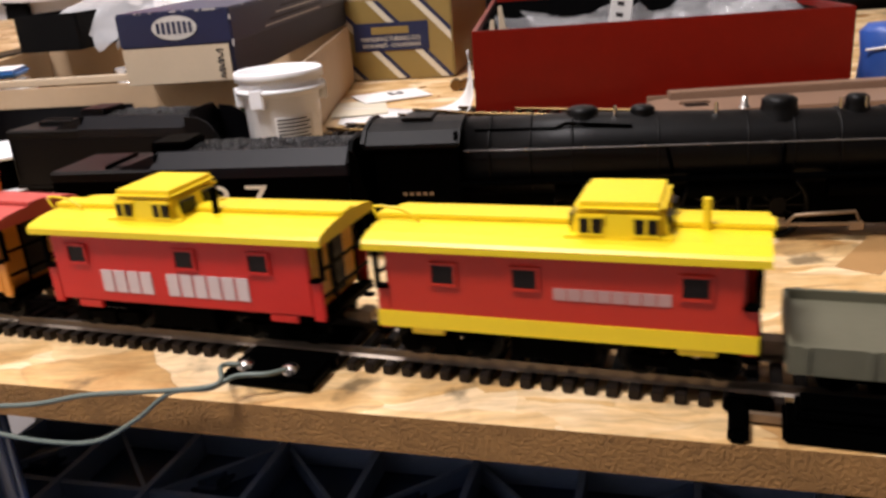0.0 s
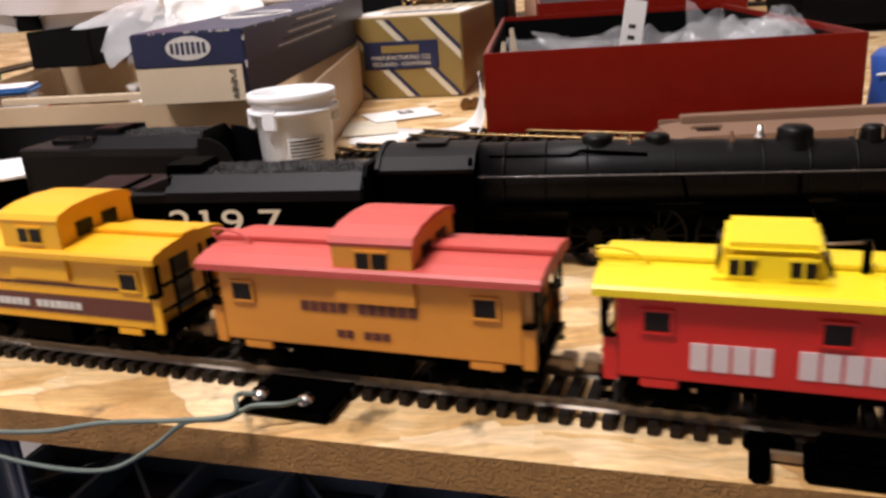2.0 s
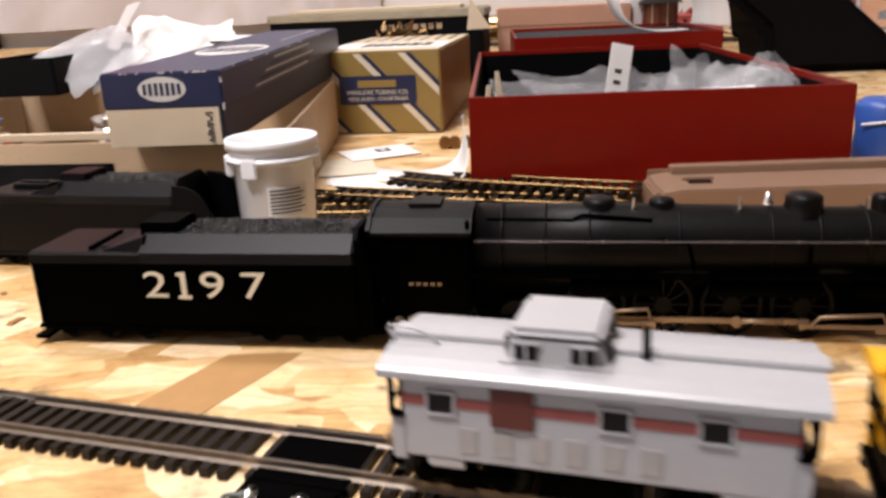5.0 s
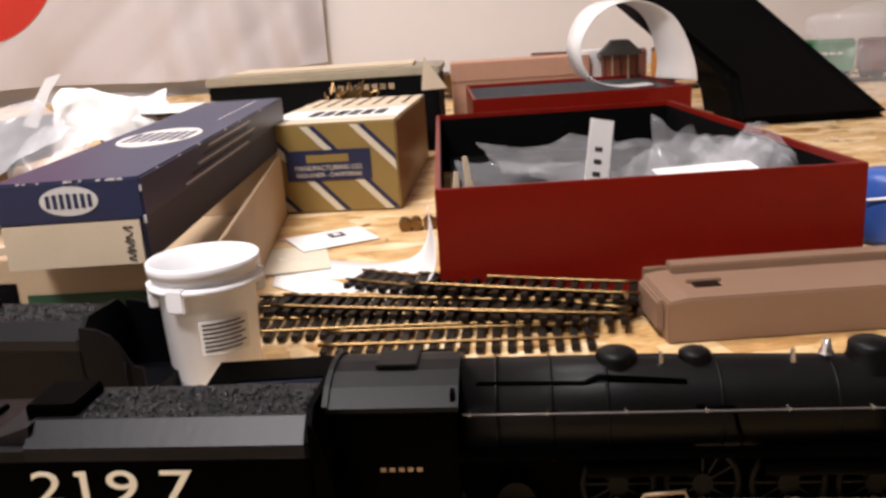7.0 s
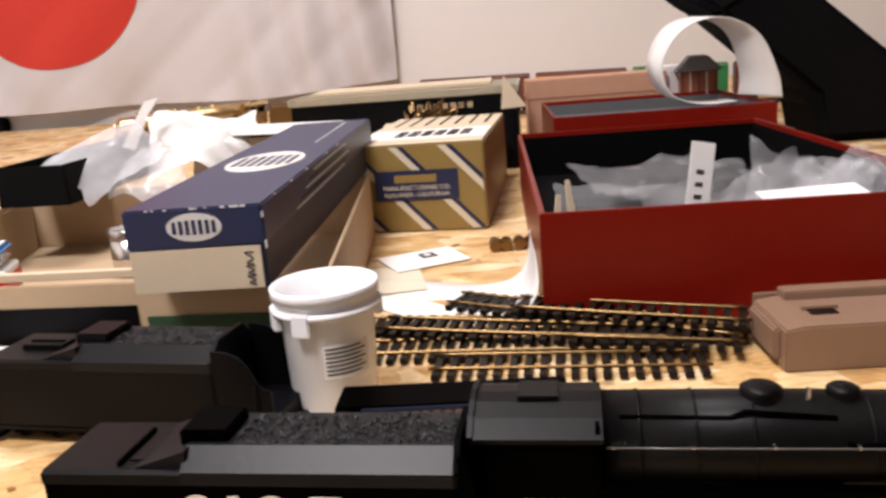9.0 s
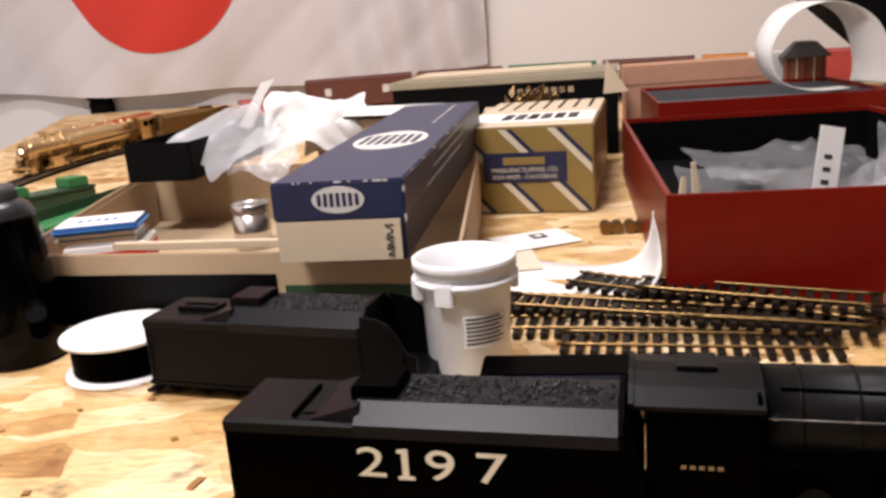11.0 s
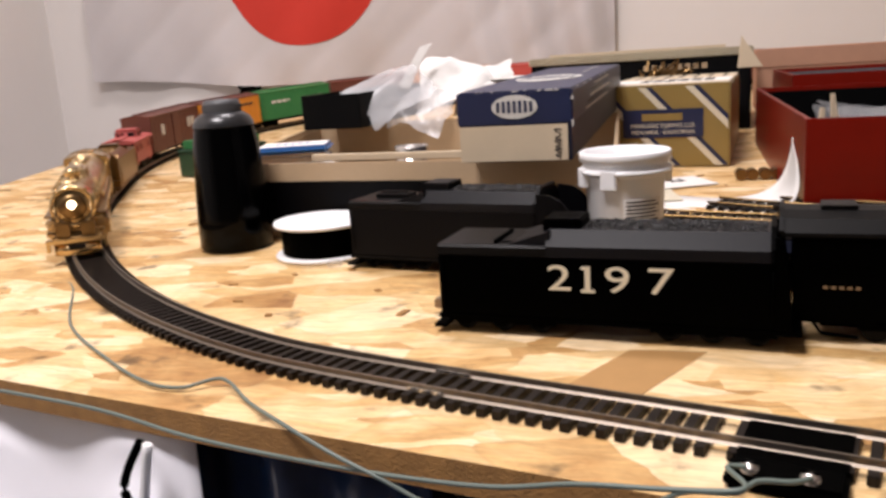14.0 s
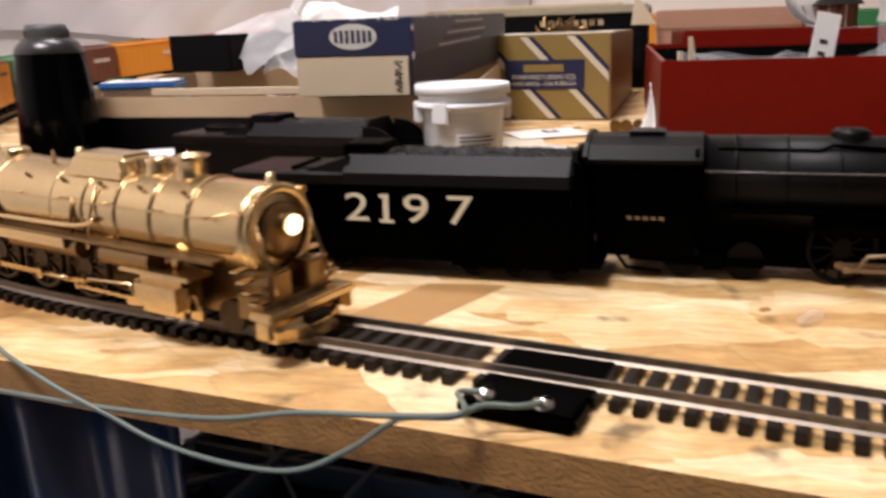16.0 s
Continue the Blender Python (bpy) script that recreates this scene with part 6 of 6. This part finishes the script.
    cab = part("cable_heap", tube(smooth_line([(-0.42 + 0.06 * math.cos(1.3 * i), -0.02 + 0.06 * math.sin(1.9 * i), -0.735 + 0.004 * (i % 5)) for i in range(22)], 6), 0.004, 6), BLACK)
    tagged(cab, "heap of black cable on the floor", "cable")


under_table()


# ---- the train ----
CARS = []


def add(ob, s, base):
    CARS.append((ob, s, base))


ri = caboose("red caboose with a yellow roof and pale lettering", CAB_RED, YELLOW, -0.010, "pipe", end_mat=AMBER, cup_mat=YELLOW, windows=(-0.034, 0.004, 0.028))
bars("lettering", letter_spans(-0.0265, 0.0245, 11, (4,), 0.84), 0.0148, 0.0200, 0.0268, mat("pale_print", (0.62, 0.50, 0.48), 0.6), ri)
sou = caboose("orange-red caboose with a yellow roof and yellow sill", ORANGE_RED, YELLOW, 0.0150, "plain", stripe=(0.0160, 0.0205, YELLOW), cup_mat=YELLOW, windows=(-0.028, -0.007, 0.033))
bars("lettering", letter_spans(0.000, 0.028, 8, (), 0.9), 0.0148, 0.0265, 0.0295, mat("rose_print", (0.45, 0.25, 0.22), 0.6), sou)
up = caboose("orange caboose with a faded red roof and wide cupola", ORANGE, ROOF_RED, 0.0045, "wide", cup_top=0.0505, windows=(-0.036, 0.034), cup_mat=ORANGE)
bars("lettering", letter_spans(-0.018, 0.016, 12, (5,), 0.8), 0.0148, 0.0272, 0.0300, MAROON, up)
bars("lettering", letter_spans(-0.008, 0.008, 6, (2,), 0.8), 0.0148, 0.0200, 0.0222, MAROON, up)
yel = caboose("amber yellow caboose with a maroon stripe and wide cupola", AMBER, AMBER, 0.004, "wide", stripe=(0.0195, 0.0255, MAROON), windows=(-0.038, 0.037), cup_mat=AMBER)
bars("lettering", letter_spans(-0.018, 0.018, 14, (6,), 0.8), 0.0152, 0.0212, 0.0235, PRINT, yel)
bars("side_line", [(-0.036, 0.034)], 0.0148, 0.0285, 0.0293, MAROON, yel)
bars("badge", [(-0.031, -0.025)], 0.0152, 0.0200, 0.0252, PRINT, yel)
sil = caboose("silver grey caboose with a dark red band and square badge", SILVER, SILVER, -0.008, "pipe", stripe=(0.0305, 0.0330, mat("dull_red_print", (0.28, 0.07, 0.06), 0.5)), windows=(-0.034, 0.006, 0.027), end_mat=GREYBLACK)
bars("badge", [(-0.022, -0.012)], 0.0154, 0.0270, 0.0365, MAROON, sil)
bars("lettering", letter_spans(-0.030, 0.020, 6, (), 0.55), 0.0148, 0.0190, 0.0255, mat("faint_print", (0.36, 0.34, 0.33), 0.6), sil)
gon = gondola("low grey-green gondola car of the model train", OLIVE)

# tail cars: middle of each at 0 s
add(sou, 0.0910, 0.060)
add(ri, -0.0185, 0.060)
add(up, -0.128, 0.060)
add(yel, -0.2395, 0.060)
add(sil, -0.3475, 0.060)
add(gon, 0.2195, 0.11)


KNOTS = ((0, 0), (1.5, 0.122), (3.0, 0.246), (3.5, 0.288), (4.0, 0.333), (4.5, 0.3835), (5.0, 0.4365), (6.2, 0.565), (7.5, 0.735), (8.5, 0.868), (9.0, 0.950), (11.3, 1.332), (12.1, 1.430), (12.5, 1.495),
         (12.8, 1.61), (13.1, 1.74), (13.4, 1.858), (14.2, 1.980), (14.5, 2.037), (15.0, 2.153), (15.5, 2.243), (16.0, 2.307), (17.0, 2.487))


def travelled(t):
    """How far the train has gone along its line, evened out over a few tenths of a second."""
    f = lambda q: float(np.interp(q, [k[0] for k in KNOTS], [k[1] for k in KNOTS])) if q >= 0 else 0.0813 * q
    w = 0.3
    return sum(f(t - w + 2 * w * i / 10) for i in range(11)) / 11


END = travelled(16.0)
# running gear and wheels in darker brass: shade below the boiler, put into colour
eng = steam_engine("brass_engine", "polished brass model steam engine with a lit headlight, leading the train", BRASS, BRASS, mat("brass_shaded", (0.26, 0.165, 0.075), 0.34, 1.0, var=0.35), BRASS, light=GLOW, length=0.235, rail_m=BRASS, wheel=mat("brass_wheel_shade", (0.055, 0.036, 0.018), 0.4, 0.8, var=0.4), plain=False)
ten = tender("brass_tender", "tarnished brass model tender coupled behind the brass engine", BRASS_DARK, BRASS_DARK, BRASS_DARK, BRASS_DARK, truck_mats=(BRASS_DARK, BRASS_DARK), length=0.128, high=0.040)
FRONT = -0.040 - END  # the engine's nose at 0 s
# an engine is built from its cab's end, so its middle is moved to the origin
for ob, dx in ((eng, -0.118), (ten, 0.064)):
    for c in ob.children:
        c.matrix_basis = pose(dx, 0, 0) @ c.matrix_basis
add(eng, FRONT - 0.126, 0.11)
add(ten, FRONT - 0.246 - 0.066, 0.085)
pink = caboose("rose-red caboose behind the brass tender", PINK_RED, PINK_RED, -0.005, "plain", windows=(-0.03, 0.01, 0.03), group="freight cars of the train")
npc = boxcar("boxcar", "brown boxcar with white lettering and a round badge", BROWN_CAR, BROWN_CAR, 0.170, ((letter_spans(-0.062, -0.034, 2), 0.034, 0.046, PRINT), ([(0.044, 0.054)], 0.034, 0.046, PRINT)))
org = boxcar("boxcar", "orange boxcar with a dark cross badge", ORANGE, BROWN_CAR, 0.135, (([(0.034, 0.046)], 0.028, 0.040, DARK_PRINT), (letter_spans(-0.05, -0.02, 6), 0.045, 0.048, DARK_PRINT)))
grn = boxcar("boxcar", "green boxcar with pale lettering", GREEN, GREEN, 0.135, ((letter_spans(-0.05, 0.05, 10), 0.040, 0.044, PRINT),))
at = FRONT - 0.246 - 0.132
for ob, l, wb in ((pink, 0.108, 0.06), (npc, 0.180, 0.12), (org, 0.145, 0.10), (grn, 0.145, 0.10)):
    at -= l / 2
    add(ob, at, wb)
    at -= l / 2
# the rest of the train between the green car and the gondola
rest = [("brown boxcar with pale lettering", BROWN_CAR), ("orange boxcar of the model train", ORANGE), ("rust-red boxcar of the model train", ROOF_RED), ("green boxcar of the model train", GREEN), ("brown boxcar of the model train", BROWN_CAR), ("dark grey boxcar of the model train", GREYBLACK)]
limit = 0.2195 + 0.085 - LOOP
k = 0
while at - 0.145 > limit and k < 24:
    lab, mm = rest[k % len(rest)]
    if k < len(rest):
        proto = boxcar("boxcar", lab, mm, mm, 0.135, ((letter_spans(-0.05, -0.01, 5), 0.040, 0.045, PRINT),))
        rest[k] = (lab, proto)
        ob = proto
    else:
        ob = copy_thing(rest[k % len(rest)][1], Matrix())
    add(ob, at - 0.0725, 0.10)
    at -= 0.145
    k += 1


# ---- ties of the track ----
def joiners():
    for n in (-0.0086, 0.0086):
        p = rail_pose(-0.096, 0.004) @ pose(0, n, 0)
        j = part("rail_joiner", box(-0.007, 0.007, -0.0012, 0.0012, 0.0031, 0.0044, 0.0002), STEEL, TRACK, "bright steel rail joiner")
        j.matrix_basis = p


joiners()


def ties():
    me = part("tie", box(-0.0014, 0.0014, -0.0134, 0.0134, 0.0002, 0.0030, 0.0003), TIE, TRACK).data
    first = TRACK.children[-1]
    step = 0.0055
    n = int(LOOP / step)
    far = bmesh.new()
    made = 0
    for i in range(n):
        s = i * step
        m = rail_pose(s, 0.004)
        near = s < 0.40 or s > LOOP - 1.35
        if near and made < 290:
            ob = first if made == 0 else new("tie", me)
            ob.parent = TRACK
            ob.matrix_basis = m
            made += 1
        else:
            g = bmesh.ops.create_cube(far, size=1.0)["verts"]
            for v in g:
                v.co = m @ Vector((v.co.x * 0.0028, v.co.y * 0.0268, 0.0016 + v.co.z * 0.0028))
    tagged(part("far_ties", far, TIE, TRACK), kind="stuff")


ties()


def motions():
    times = [i * 0.25 for i in range(65)]
    for ob, s0, wb in CARS:
        walk(ob, [(t, rail_pose(s0 + travelled(t), wb)) for t in times])


motions()
